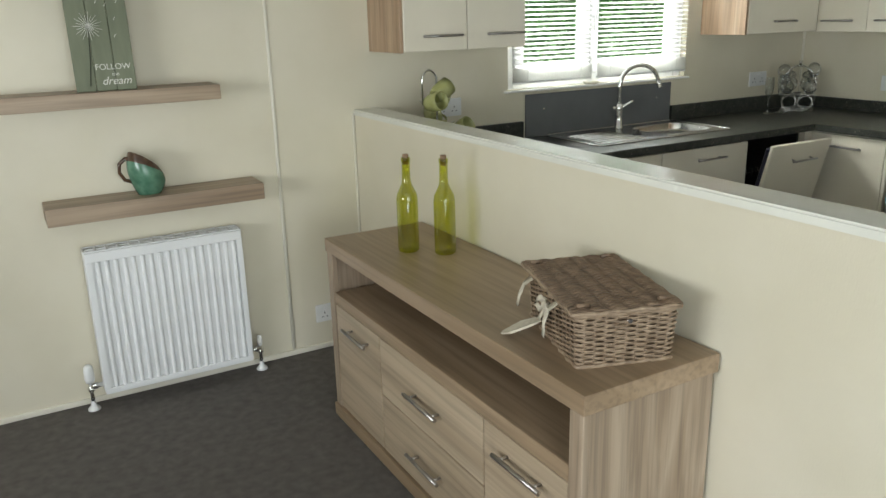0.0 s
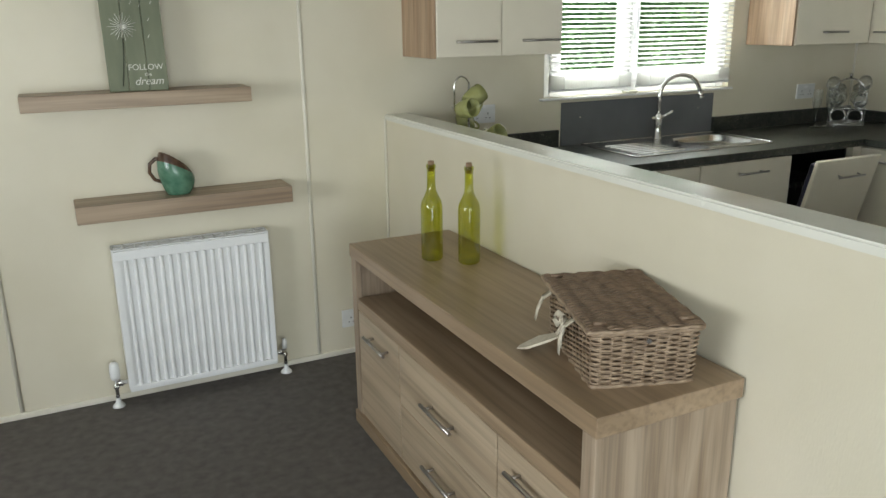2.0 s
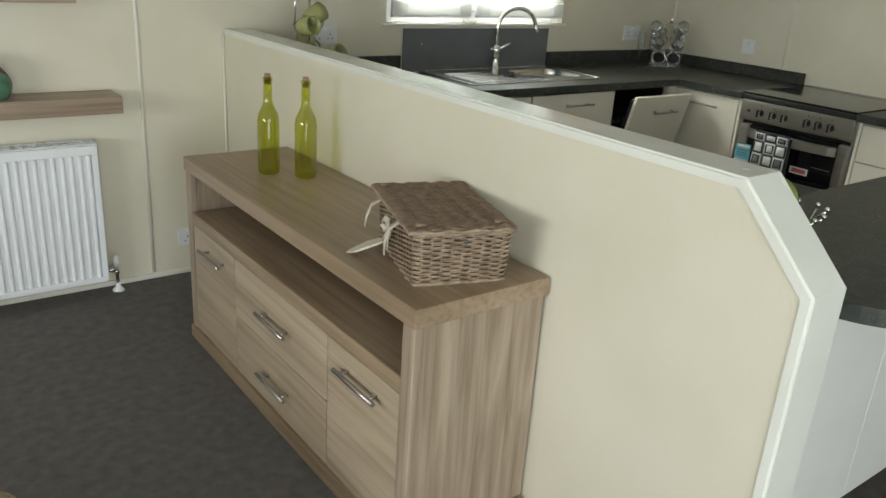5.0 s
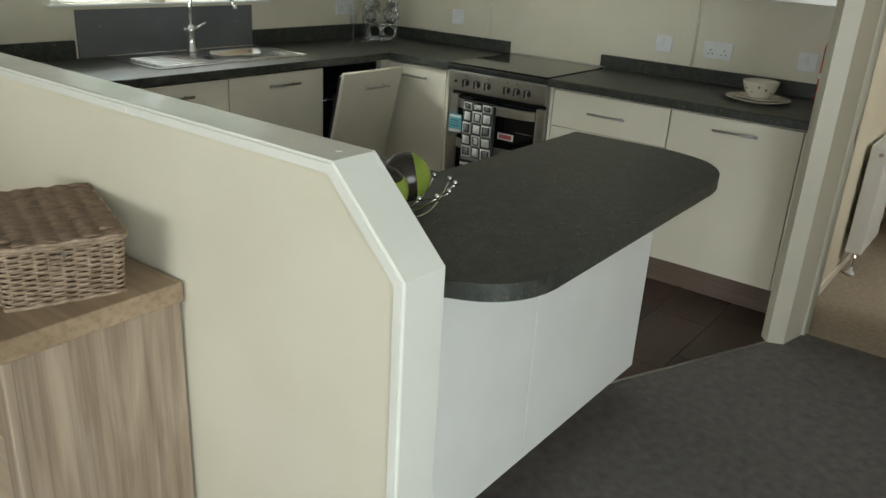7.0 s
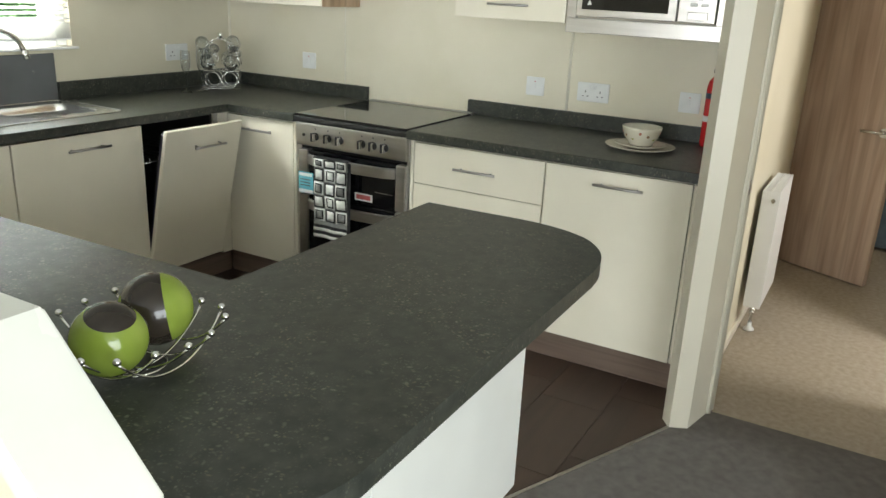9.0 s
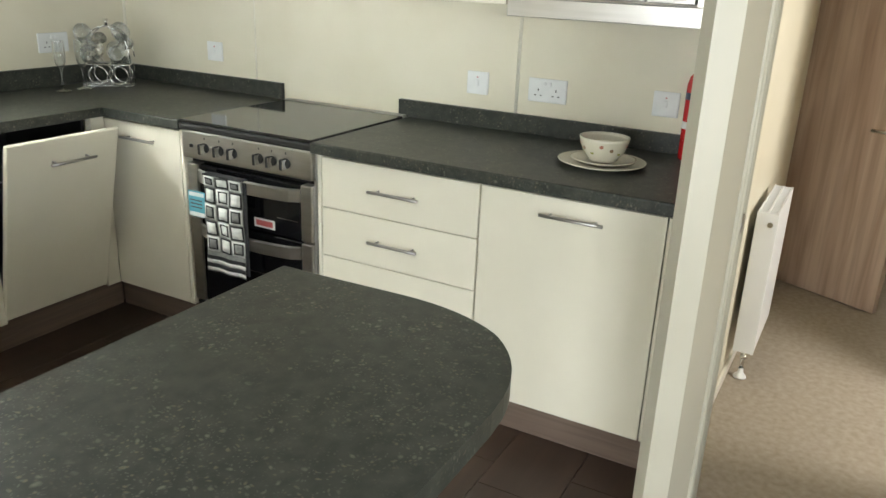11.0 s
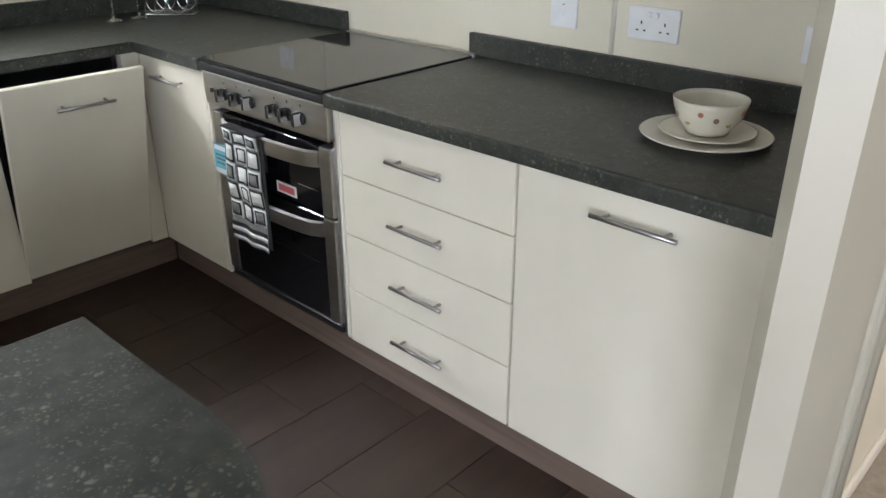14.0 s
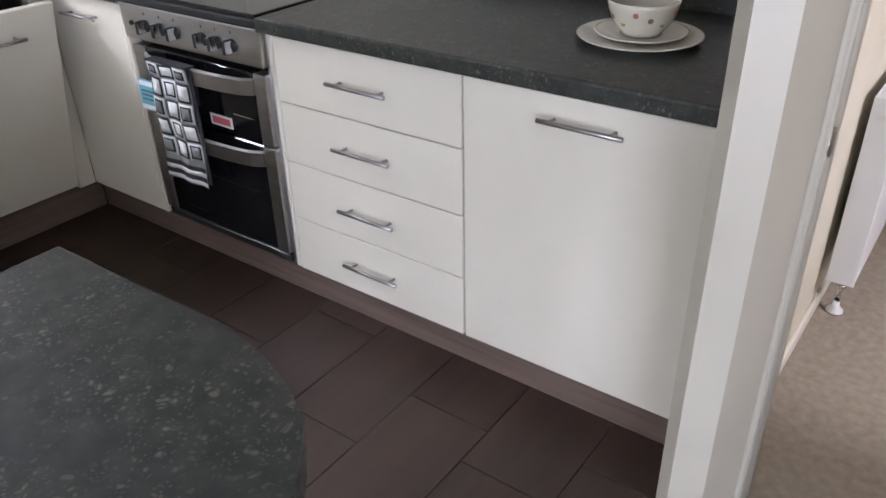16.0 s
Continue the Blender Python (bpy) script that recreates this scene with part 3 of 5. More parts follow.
bmesh.ops.bevel(wb_, geom=front, offset=0.007, segments=3, affect="EDGES", profile=0.5)
part("top", wb_, GRANITE, wt2)
wt3 = thing("drawer_worktop", (4.3, 1.3, WT0), "dark granite laminate worktop beside the cooker", "worktop")
part("top", slab(bmesh.new(), [(3.994, 0.677), (4.646, 0.677), (4.646, 1.955), (3.994, 1.955)], WT0, WT1, 0.007), GRANITE, wt3)
up = ((E_ - 0.022, 0.680, E_ - 0.002, 2.000), (E_ - 0.022, 2.607, E_ - 0.002, N - 0.024), (1.68, N - 0.022, 2.470, N - 0.002), (3.508, N - 0.022, E_ - 0.003, N - 0.002))
for x0, y0, x1, y1 in up:
    solid("upstand", B(x0, y0, WT1 - 0.002, x1, y1, 0.968 if x0 > 4 else 0.985, 0.004, 2), GRANITE, "dark granite laminate upstand behind the worktop", "upstand", "worktop upstands")
splash = thing("sink_splashback", (3.0, N, 0.9), "plain grey splashback panel behind the sink", "splashback")
part("panel", B(2.488, N - 0.012, WT1, 3.504, N - 0.002, 1.118, 0.002), GREYSPLASH, splash)
for x in (2.60, 3.39):
    part("screw", T([(x, N - 0.016, 1.04), (x, N - 0.011, 1.04)], 0.004, 10), CHROME, splash)

# ---------------------------------------------------------------- base units


def bar_handle(parent, face, a, b, h, axis, out, r=0.0055):
    """A bar handle on two stand-offs. axis: the way it runs; out: how far it stands off a face, with its sign."""
    def P(s, d):
        return (face + d, s, h) if axis == "y" else (s, face + d, h)
    hb = T([P(a, out), P(b, out)], r, 10)
    for s in (a + (b - a) * 0.14, b - (b - a) * 0.14):
        tube(hb, [P(s, 0), P(s, out)], r * 0.75, 8)
    return part("handle", hb, NICKEL, parent, "satin nickel bar handle")


def unit_east(name, y0, y1, fronts, label, handle_y):
    u = thing(name, (4.3, (y0 + y1) / 2, 0.13), label, "cabinet", "kitchen base units")
    part("body", B(4.045, y0, 0.13, 4.64, y1, 0.858), CARC, u)
    for z0, z1, hz in fronts:
        f = part("drawer_front" if len(fronts) > 1 else "door", B(4.022, y0 + 0.002, z0, 4.042, y1 - 0.002, z1, 0.003, 2), GLOSS, u)
        bar_handle(f, 4.022, handle_y[0], handle_y[1], hz, "y", -0.028)
    return u


unit_east("drawer_unit", 1.320, 1.930, ((0.672, 0.850, 0.764), (0.494, 0.669, 0.585), (0.313, 0.491, 0.402), (0.133, 0.310, 0.226)), "cream gloss four-drawer base unit with bar handles", (1.528, 1.720))
unit_east("cupboard_unit", 0.737, 1.317, ((0.133, 0.850, 0.797),), "cream gloss base cupboard beside the wall end", (0.913, 1.108))
unit_east("corner_cupboard_unit", 2.605, 3.03, ((0.133, 0.850, 0.790),), "narrow cream gloss corner cupboard beside the cooker", (2.72, 2.91))
solid("plinth", B(4.075, 0.680, 0.0, 4.09, 3.08, 0.129, 0.002), PLINTHY, "brown oak-effect plinth under the base units", "plinth", "plinths")
solid("plinth", B(2.30, 3.085, 0.0, 4.073, 3.10, 0.129, 0.002), PLINTHX, "brown oak-effect plinth under the sink units", "plinth", "plinths")
solid("end_filler", B(4.0225, 0.680, 0.133, 4.042, 0.7345, 0.850, 0.002), GLOSS, "narrow cream filler between cupboard and wall end", "filler")
solid("filler_post", B(3.955, 3.024, 0.133, 4.02, 3.06, 0.855, 0.002), GLOSS, "cream corner filler between base units", "filler")
solid("cooker_end_panel", B(4.02, 2.585, 0.133, 4.62, 2.602, 0.858, 0.002), GLOSS, "cream end panel beside the cooker", "panel")
solid("cooker_side_filler", B(4.024, 1.933, 0.133, 4.62, 1.950, 0.858, 0.002), CARC, "cream filler beside the cooker", "panel")


def unit_north(name, x0, x1, label, hx):
    u = thing(name, ((x0 + x1) / 2, 3.3, 0.13), label, "cabinet", "kitchen base units")
    part("body", B(x0, 3.045, 0.13, x1, 3.59, 0.70), CARC, u)
    f = part("door", B(x0 + 0.002, 3.022, 0.133, x1 - 0.002, 3.042, 0.850, 0.003, 2), GLOSS, u)
    bar_handle(f, 3.022, hx[0], hx[1], 0.792, "x", -0.028)


unit_north("sink_unit", 2.893, 3.500, "cream gloss sink base unit with a bar handle", (3.115, 3.315))
unit_north("sink_side_unit", 2.30, 2.890, "cream gloss base unit with a bar handle", (2.48, 2.68))

# dishwasher with its front left ajar
dw = thing("dishwasher", (3.73, 3.3, 0.13), "built-in dishwasher with its cream door hanging ajar", "dishwasher")
tub = bmesh.new()
box(tub, 3.508, 3.06, 0.13, 3.520, 3.58, 0.856)
box(tub, 3.938, 3.06, 0.13, 3.950, 3.58, 0.856)
box(tub, 3.520, 3.06, 0.13, 3.938, 3.58, 0.145)
box(tub, 3.520, 3.57, 0.145, 3.938, 3.58, 0.856)
box(tub, 3.520, 3.06, 0.845, 3.938, 3.57, 0.856)
part("tub", tub, BLACK, dw, "black inner tub")
tilt = Matrix.Translation((0, 3.035, 0.15)) @ Matrix.Rotation(math.atan2(0.170, 0.70), 4, "X") @ Matrix.Translation((0, -3.035, -0.15))
db = B(3.492, 3.025, 0.145, 3.954, 3.047, 0.862, 0.006, 3)
db.transform(tilt)
dwdoor = part("door", db, GLOSS, dw, "cream gloss door tilted forwards")
ib = B(3.512, 3.048, 0.16, 3.926, 3.085, 0.835, 0.006)
ib.transform(tilt)
part("inner_door", ib, DWBLUE, dw, "dark blue-black inner door")
hb = T([(3.645, 2.997, 0.775), (3.835, 2.997, 0.775)], 0.0055, 10)
for s in (3.67, 3.81):
    tube(hb, [(s, 3.026, 0.775), (s, 2.997, 0.775)], 0.004, 8)
hb.transform(tilt)
part("handle", hb, NICKEL, dwdoor, "satin nickel bar handle")
rk = bmesh.new()
for k in range(9):
    x = 3.54 + k * 0.047
    tube(rk, [(x, 3.09, 0.62), (x, 3.09, 0.68), (x, 3.5, 0.68)], 0.002, 5)
for y in (3.09, 3.3, 3.5):
    tube(rk, [(3.53, y, 0.66), (3.93, y, 0.66)], 0.002, 5)
part("rack", rk, CHROME, dw, "wire dish rack")

# peninsula and west base
pu = thing("peninsula_unit", (2.3, 1.1, 0.147), "white panelled peninsula unit under the rounded worktop", "cabinet", "kitchen base units")
part("back_panel", B(1.664, 0.912, 0.122, 2.240, 0.930, 0.858, 0.0015), PENW, pu)
part("back_panel", B(2.243, 0.912, 0.122, 2.980, 0.930, 0.858, 0.0015), PENW, pu)
part("body", B(1.664, 0.931, 0.147, 2.962, 1.245, 0.858), CARC, pu)
part("end_panel", B(2.963, 0.931, 0.122, 2.980, 1.245, 0.858, 0.0015), PENW, pu)
part("plinth", B(1.70, 1.035, 0.003, 2.93, 1.22, 0.146), PLINTHX, pu)
wu = thing("partition_base_unit", (1.95, 2.1, 0.13), "cream gloss base units along the partition", "cabinet", "kitchen base units")
part("body", B(1.664, 1.25, 0.13, 2.19, 3.585, 0.70), CARC, wu)
for y0, y1 in ((1.30, 1.85), (1.853, 2.40), (2.403, 2.98)):
    f = part("door", B(2.192, y0, 0.133, 2.212, y1, 0.85, 0.003, 2), GLOSS, wu)
    bar_handle(f, 2.212, y0 + 0.18, y1 - 0.18, 0.79, "y", 0.028)
part("plinth", B(2.14, 1.25, 0.0, 2.155, 3.08, 0.129), PLINTHY, wu)

# ---------------------------------------------------------------- cooker
ck = thing("cooker", (4.3, 2.268, 0.1), "stainless steel double oven cooker with a black glass hob", "cooker")
part("body", B(4.06, 1.954, 0.131, 4.60, 2.582, 0.865), BLACK, ck)
part("side_trim", B(4.03, 1.956, 0.135, 4.06, 1.968, 0.865), STEEL, ck)
hob = part("hob", B(4.000, 1.960, 0.893, 4.60, 2.576, 0.9045, 0.003, 2), HOBGLASS, ck, "black glass hob")
part("hob_rim", B(3.996, 1.957, 0.866, 4.60, 2.579, 0.892, 0.006, 2), BLACK, ck)
part("back_rail", B(4.603, 1.96, 0.88, 4.636, 2.576, 0.908, 0.003), STEEL, ck)
part("control_panel", B(4.006, 1.960, 0.757, 4.058, 2.576, 0.864, 0.006, 2), STEEL, ck, "brushed steel control panel")
for k, y in enumerate((2.458, 2.385, 2.318, 2.195, 2.135, 2.072)):
    kb = T([(4.007, y, 0.806), (3.999, y, 0.806)], 0.019, 18)
    box(kb, 3.972, y - 0.0065, 0.786, 3.999, y + 0.0065, 0.826, 0.003)
    knob = part("knob", kb, BLACK, ck, "black control knob with a silver edge")
    part("knob_edge", B(3.974, y - 0.0095, 0.789, 3.996, y - 0.0068, 0.823), CHROME, knob)
    part("marker", B(4.0035, y - 0.002, 0.838, 4.006, y + 0.002, 0.846), INKGREY, ck)
part("ignition_button", T([(4.007, 2.525, 0.808), (3.999, 2.525, 0.808)], 0.007, 12), BLACK, ck)


def oven_door(z0, z1, hz, name):
    d = part(name, B(4.018, 2.020, z0, 4.056, 2.512, z1, 0.004), BLACKGLASS, ck, "black glass oven door")
    for y0, y1 in ((1.968, 2.0185), (2.5135, 2.566)):
        part("steel_edge", B(4.014, y0, z0, 4.056, y1, z1, 0.006, 2), STEEL, d)
    hbm = bmesh.new()
    n_ = 14
    rows_ = []
    for i in range(n_ + 1):
        t = i / n_
        y = 2.510 - t * 0.488
        bow = 0.034 * (1 - (2 * t - 1) ** 2) ** 0.5 if 0 < t < 1 else 0.0
        hh = 0.024
        x = 4.012 - bow
        rows_.append([hbm.verts.new(q) for q in ((x, y, hz - hh), (x, y, hz + hh * 0.8), (x + 0.009, y, hz + hh), (x + 0.009, y, hz - hh))])
    for r0, r1 in zip(rows_, rows_[1:]):
        for k in range(4):
            f = hbm.faces.new((r0[k], r0[(k + 1) % 4], r1[(k + 1) % 4], r1[k]))
    hbm.faces.new(rows_[0])
    hbm.faces.new(rows_[-1])
    part("handle", hbm, STEEL, d, "bowed brushed steel handle")
    return d


d1 = oven_door(0.523, 0.735, 0.694, "grill_door")
d2 = oven_door(0.170, 0.517, 0.476, "oven_door")
part("shelf_glint", B(4.0165, 2.035, 0.592, 4.0178, 2.13, 0.595), CHROME, d1)
part("shelf_glint", B(4.0165, 2.06, 0.355, 4.0178, 2.42, 0.357), CHROME, d2)
part("drawer_front", B(4.02, 1.97, 0.136, 4.056, 2.565, 0.164, 0.004), BLACK, ck)
sticker = thing("oven_sticker", (4.0175, 2.19, 0.55), "small red and white sticker on the grill door", "sticker")
part("card", B(4.0163, 2.142, 0.541, 4.0176, 2.240, 0.576), LABELWHITE, sticker)
part("print", B(4.0155, 2.152, 0.548, 4.0162, 2.230, 0.569), LABELRED, sticker)
card = thing("energy_card", (4.0, 2.51, 0.58), "pale blue information card hanging on the grill door", "card")
part("sheet", B(3.999, 2.468, 0.530, 4.0005, 2.556, 0.632), LABELBLUE, card)
part("heading", B(3.998, 2.474, 0.612, 3.9988, 2.550, 0.627), LABELWHITE, card)
part("foot", B(3.998, 2.470, 0.532, 3.9988, 2.554, 0.548), LABELWHITE, card)
for k in range(3):
    part("print", B(3.998, 2.485, 0.565 + 0.014 * k, 3.9988, 2.545, 0.570 + 0.014 * k), INKGREY, card)

# tea towel over the grill handle: folded cloth with raised blocks of colour
tw = thing("tea_towel", (3.97, 2.345, 0.52), "black, white and grey geometric tea towel over the oven handle", "tea towel")


def towel_x(y, z):
    return 3.964 + 0.004 * math.sin(y * 60 + z * 9) + 0.003 * math.sin(z * 31) + (0.72 - z) * 0.02


def towel_patch(y0, y1, z0, z1, lift, ny=8, nz=14):
    bm = bmesh.new()
    g = [[bm.verts.new((towel_x(y0 + (y1 - y0) * i / ny, z0 + (z1 - z0) * j / nz) - lift, y0 + (y1 - y0) * i / ny, z0 + (z1 - z0) * j / nz)) for j in range(nz + 1)] for i in range(ny + 1)]
    for i in range(ny):
        for j in range(nz):
            f = bm.faces.new((g[i][j], g[i + 1][j], g[i + 1][j + 1], g[i][j + 1]))
            f.smooth = True
    ret = bmesh.ops.extrude_face_region(bm, geom=list(bm.faces))
    bmesh.ops.translate(bm, vec=(0.0018 if lift == 0 else 0.0006, 0, 0), verts=[v for v in ret["geom"] if isinstance(v, bmesh.types.BMVert)])
    return bm


TY0, TY1, TZ0, TZ1 = 2.250, 2.440, 0.335, 0.718
part("cloth", towel_patch(TY0, TY1, TZ0, TZ1, 0.0, 14, 30), TEATOWELG, tw)
fold = bmesh.new()
box(fold, 3.962, TY0, 0.716, 4.000, TY1, 0.722, 0.002)
box(fold, 3.996, TY0 + 0.004, 0.60, 3.999, TY1 - 0.004, 0.716)
box(fold, 3.972, TY0 - 0.016, 0.35, 3.976, TY0 - 0.001, 0.714)
part("back_fold", fold, TEATOWELB, tw)
cols = 3
for r in range(5):
    for c in range(cols):
        w = (TY1 - TY0) / cols
        y0 = TY0 + c * w + 0.003
        z1 = TZ1 - r * 0.064 - 0.003 + (0.02 if r == 0 else 0.02)
        z1 = min(z1, TZ1 - 0.002)
        z0 = TZ1 - (r + 1) * 0.064 + 0.022
        if z0 < 0.405 or z1 - z0 < 0.02:
            continue
        odd = (r + c) % 2
        part("print_block", towel_patch(y0, y0 + w - 0.006, z0, z1, 0.0012, 3, 3), TEATOWELB if odd else TEATOWELW, tw)
        part("print_block", towel_patch(y0 + 0.007, y0 + w - 0.013, z0 + 0.007, z1 - 0.007, 0.0022, 3, 3), TEATOWELW if odd else TEATOWELB, tw)
        part("print_block", towel_patch(y0 + 0.014, y0 + w - 0.020, z0 + 0.012, z1 - 0.012, 0.0032, 3, 3), TEATOWELW if odd else TEATOWELW if r % 2 else TEATOWELG, tw)
for k, m in enumerate((TEATOWELW, TEATOWELB, TEATOWELW, TEATOWELB)):
    part("stripe", towel_patch(TY0, TY1, 0.340 + 0.016 * k, 0.353 + 0.016 * k, 0.0012, 8, 2), m, tw)

# ---------------------------------------------------------------- wall cupboards
ZC = 1.375


def wall_north_cab(name, x0, x1, doors, label, end):
    c = thing(name, ((x0 + x1) / 2, 3.45, ZC), label, "wall cupboard", "kitchen wall cupboards")
    part("body", B(x0 + 0.016, 3.302, ZC + 0.012, x1, N - 0.002, 2.10), CARC, c)
    part("underside", B(x0 + 0.016, 3.302, ZC - 0.002, x1, N - 0.002, ZC + 0.011), CARC, c)
    part("end_panel", B(*end, 0.0015), OAKZ, c, "oak-effect end panel")
    for a, b, h0, h1 in doors:
        f = part("door", B(a, 3.280, ZC, b, 3.300, 2.10, 0.003, 2), GLOSS, c)
        bar_handle(f, 3.280, h0, h1, ZC + 0.062, "x", -0.026)
    return c


wall_north_cab("wall_cupboard_pair", 1.635, 2.262, ((1.646, 1.953, 1.727, 1.920), (1.957, 2.262, 2.045, 2.240)), "cream gloss double wall cupboard with oak-effect end", (1.630, 3.285, ZC - 0.004, 1.645, N - 0.003, 2.10))
wall_north_cab("wall_cupboard_corner", 3.720, 4.315, ((3.736, 4.312, 3.915, 4.105),), "cream gloss corner wall cupboard with oak-effect end", (3.718, 3.285, ZC - 0.004, 3.733, N - 0.003, 2.10))


def wall_east_cab(name, y0, y1, doors, label):
    c = thing(name, (4.5, (y0 + y1) / 2, ZC), label, "wall cupboard", "kitchen wall cupboards")
    part("body", B(4.352, y0, ZC - 0.002, E_ - 0.002, y1, 2.10), CARC, c)
    for a, b, h0, h1 in doors:
        f = part("door", B(4.330, a, ZC - 0.004, 4.350, b, 2.10, 0.003, 2), GLOSS, c)
        bar_handle(f, 4.330, h0, h1, ZC + 0.056, "y", -0.026)
    return c


ce = wall_east_cab("wall_cupboard_east", 2.690, 3.278, ((2.992, 3.322, 3.06, 3.25), (2.676, 2.989, 2.75, 2.93)), "cream gloss double wall cupboard in the corner")
part("end_panel", B(4.334, 2.672, ZC - 0.004, E_ - 0.003, 2.688, 2.10, 0.0015), OAKZ, ce, "oak-effect end panel")
wall_east_cab("wall_cupboard_single", 1.41, 1.932, ((1.412, 1.932, 1.572, 1.760),), "cream gloss single wall cupboard beside the microwave")
mw = thing("microwave", (4.5, 1.09, 1.34), "built-in stainless steel microwave in a steel surround", "microwave")
part("housing", B(4.36, 0.782, 1.335, E_ - 0.002, 1.405, 2.10), CARC, mw)
sr = bmesh.new()
box(sr, 4.328, 0.780, 1.337, 4.358, 1.406, 1.395, 0.002)
box(sr, 4.328, 1.366, 1.395, 4.358, 1.406, 1.80, 0.002)
box(sr, 4.328, 0.780, 1.395, 4.358, 0.806, 1.80, 0.002)
box(sr, 4.328, 0.780, 1.80, 4.358, 1.406, 1.84, 0.002)
part("surround", sr, STEEL, mw, "brushed steel surround")
md = part("door", B(4.322, 0.958, 1.402, 4.35, 1.362, 1.79, 0.003), STEEL, mw)
part("window", B(4.3195, 0.990, 1.430, 4.3218, 1.340, 1.76), BLACKGLASS, md, "dark reflecting door glass")
mp_ = part("control_panel", B(4.322, 0.810, 1.402, 4.35, 0.952, 1.79, 0.003), STEEL, mw)
part("dial", T([(4.323, 0.872, 1.51), (4.306, 0.872, 1.51)], 0.020, 20), STEEL, mp_)
part("dial_ring", T([(4.3225, 0.872, 1.51), (4.3195, 0.872, 1.51)], 0.025, 20), BLACK, mp_)
part("display", B(4.3195, 0.835, 1.56, 4.3218, 0.92, 1.60), BLACK, mp_)
part("open_button", B(4.317, 0.838, 1.412, 4.3218, 0.915, 1.442, 0.002), STEEL, mp_)
for y in (0.855, 0.895):
    part("button", B(4.318, y - 0.014, 1.462, 4.3218, y + 0.014, 1.474, 0.002), PLASTIC, mp_)
wt_ = bmesh.new()
for q in ((1.318, 1.448), (1.298, 1.448), (1.308, 1.468)):
    wt_.verts.new((4.3188, *q))
wt_.faces.new(wt_.verts)
part("warning_mark", wt_, INKWHITE, md)

# ---------------------------------------------------------------- sockets and switches


def plate(name, m, w, h, holes, label, rocker=1):
    """An electrical plate in its own axes (x across, z up, y out of the wall), set by the pose m."""
    p = thing(name, m.translation, label, "socket" if holes else "switch", "wall sockets and switches")
    turn = m.to_3x3().to_4x4()

    def put(nm, bm, mat, par):
        bm.transform(Matrix.Translation(m.translation) @ turn)
        return part(nm, bm, mat, par)
    pl = put("plate", B(-w / 2, 0.0, -h / 2, w / 2, 0.009, h / 2, 0.003, 2), PLASTIC, p)
    for k in range(holes):
        cx = (k - (holes - 1) / 2) * w * 0.46
        dz = -0.012
        for dx, zz, ww_, hh in ((0, dz + 0.014, 0.004, 0.009), (-0.011, dz - 0.006, 0.007, 0.004), (0.011, dz - 0.006, 0.007, 0.004)):
            put("pin_hole", B(cx + dx - ww_ / 2, 0.0088, zz - hh / 2, cx + dx + ww_ / 2, 0.0098, zz + hh / 2), BLACK, pl)
    for k in range(rocker):
        cx = 0 if rocker == 1 else (k - 0.5) * w * 0.14
        dz = 0.024 if holes else 0.0
        rh = 0.014 if holes else 0.024
        put("rocker", B(cx - 0.006, 0.0085, dz - rh / 2, cx + 0.006, 0.0135, dz + rh / 2, 0.002), WHITE, pl)
        if not holes:
            put("red_marker", B(cx - 0.003, 0.0088, 0.020, cx + 0.003, 0.0100, 0.024), LABELRED, pl)
    return p


EASTF = Matrix.Rotation(radians(90), 4, "Z")
NORTHF = Matrix.Rotation(radians(180), 4, "Z")
for y, z in ((1.653, 1.065), (0.930, 1.064), (3.010, 1.072)):
    plate("switch_plate", Matrix.Translation((E_, y, z)) @ EASTF, 0.090, 0.086, 0, "single white fused switch on the kitchen wall")
plate("double_socket", Matrix.Translation((E_, 1.366, 1.064)) @ EASTF, 0.150, 0.086, 2, "white double socket on the kitchen wall", 2)
plate("double_socket", Matrix.Translation((4.24, N, 1.09)) @ NORTHF, 0.150, 0.086, 2, "white double socket on the kitchen wall", 2)
plate("double_socket", Matrix.Translation((2.03, N, 1.09)) @ NORTHF, 0.150, 0.086, 2, "white double socket on the kitchen wall", 2)
plate("single_socket", Matrix.Translation((1.328, N, 0.18)) @ NORTHF, 0.086, 0.086, 1, "white single socket low on the lounge wall")

# ---------------------------------------------------------------- sink and tap
sk = thing("sink", (3.03, 3.4, 0.9), "inset stainless steel sink with a ribbed drainer", "sink")
X0, X1, Y0, Y1 = 2.600, 3.500, 3.135, 3.585
BX0, BX1, BY0, BY1, BZ = 3.09, 3.455, 3.20, 3.50, 0.905


def rrect(x0, y0, x1, y1, r, n=5):
    return arc(x1 - r, y1 - r, r, 0, 90, n) + arc(x0 + r, y1 - r, r, 90, 180, n) + arc(x0 + r, y0 + r, r, 180, 270, n) + arc(x1 - r, y0 + r, r, 270, 360, n)


rim = bmesh.new()
tube(rim, [(x, y, 0.902) for x, y in rrect(X0, Y0, X1, Y1, 0.03)], 0.005, 8, closed=True)
part("rim", rim, SINKSTEEL, sk)
deck = bmesh.new()
o = [deck.verts.new((x, y, 0.9035)) for x, y in rrect(X0, Y0, X1, Y1, 0.03)]
i_ = [deck.verts.new((x, y, 0.9035)) for x, y in rrect(BX0, BY0, BX1, BY1, 0.06)]
q_ = [deck.verts.new((x, y, 0.880)) for x, y in rrect(BX0 + 0.01, BY0 + 0.01, BX1 - 0.01, BY1 - 0.01, 0.06)]
u_ = [deck.verts.new((x, y, 0.868)) for x, y in rrect(BX0 + 0.05, BY0 + 0.05, BX1 - 0.05, BY1 - 0.05, 0.05)]
n_ = len(o)
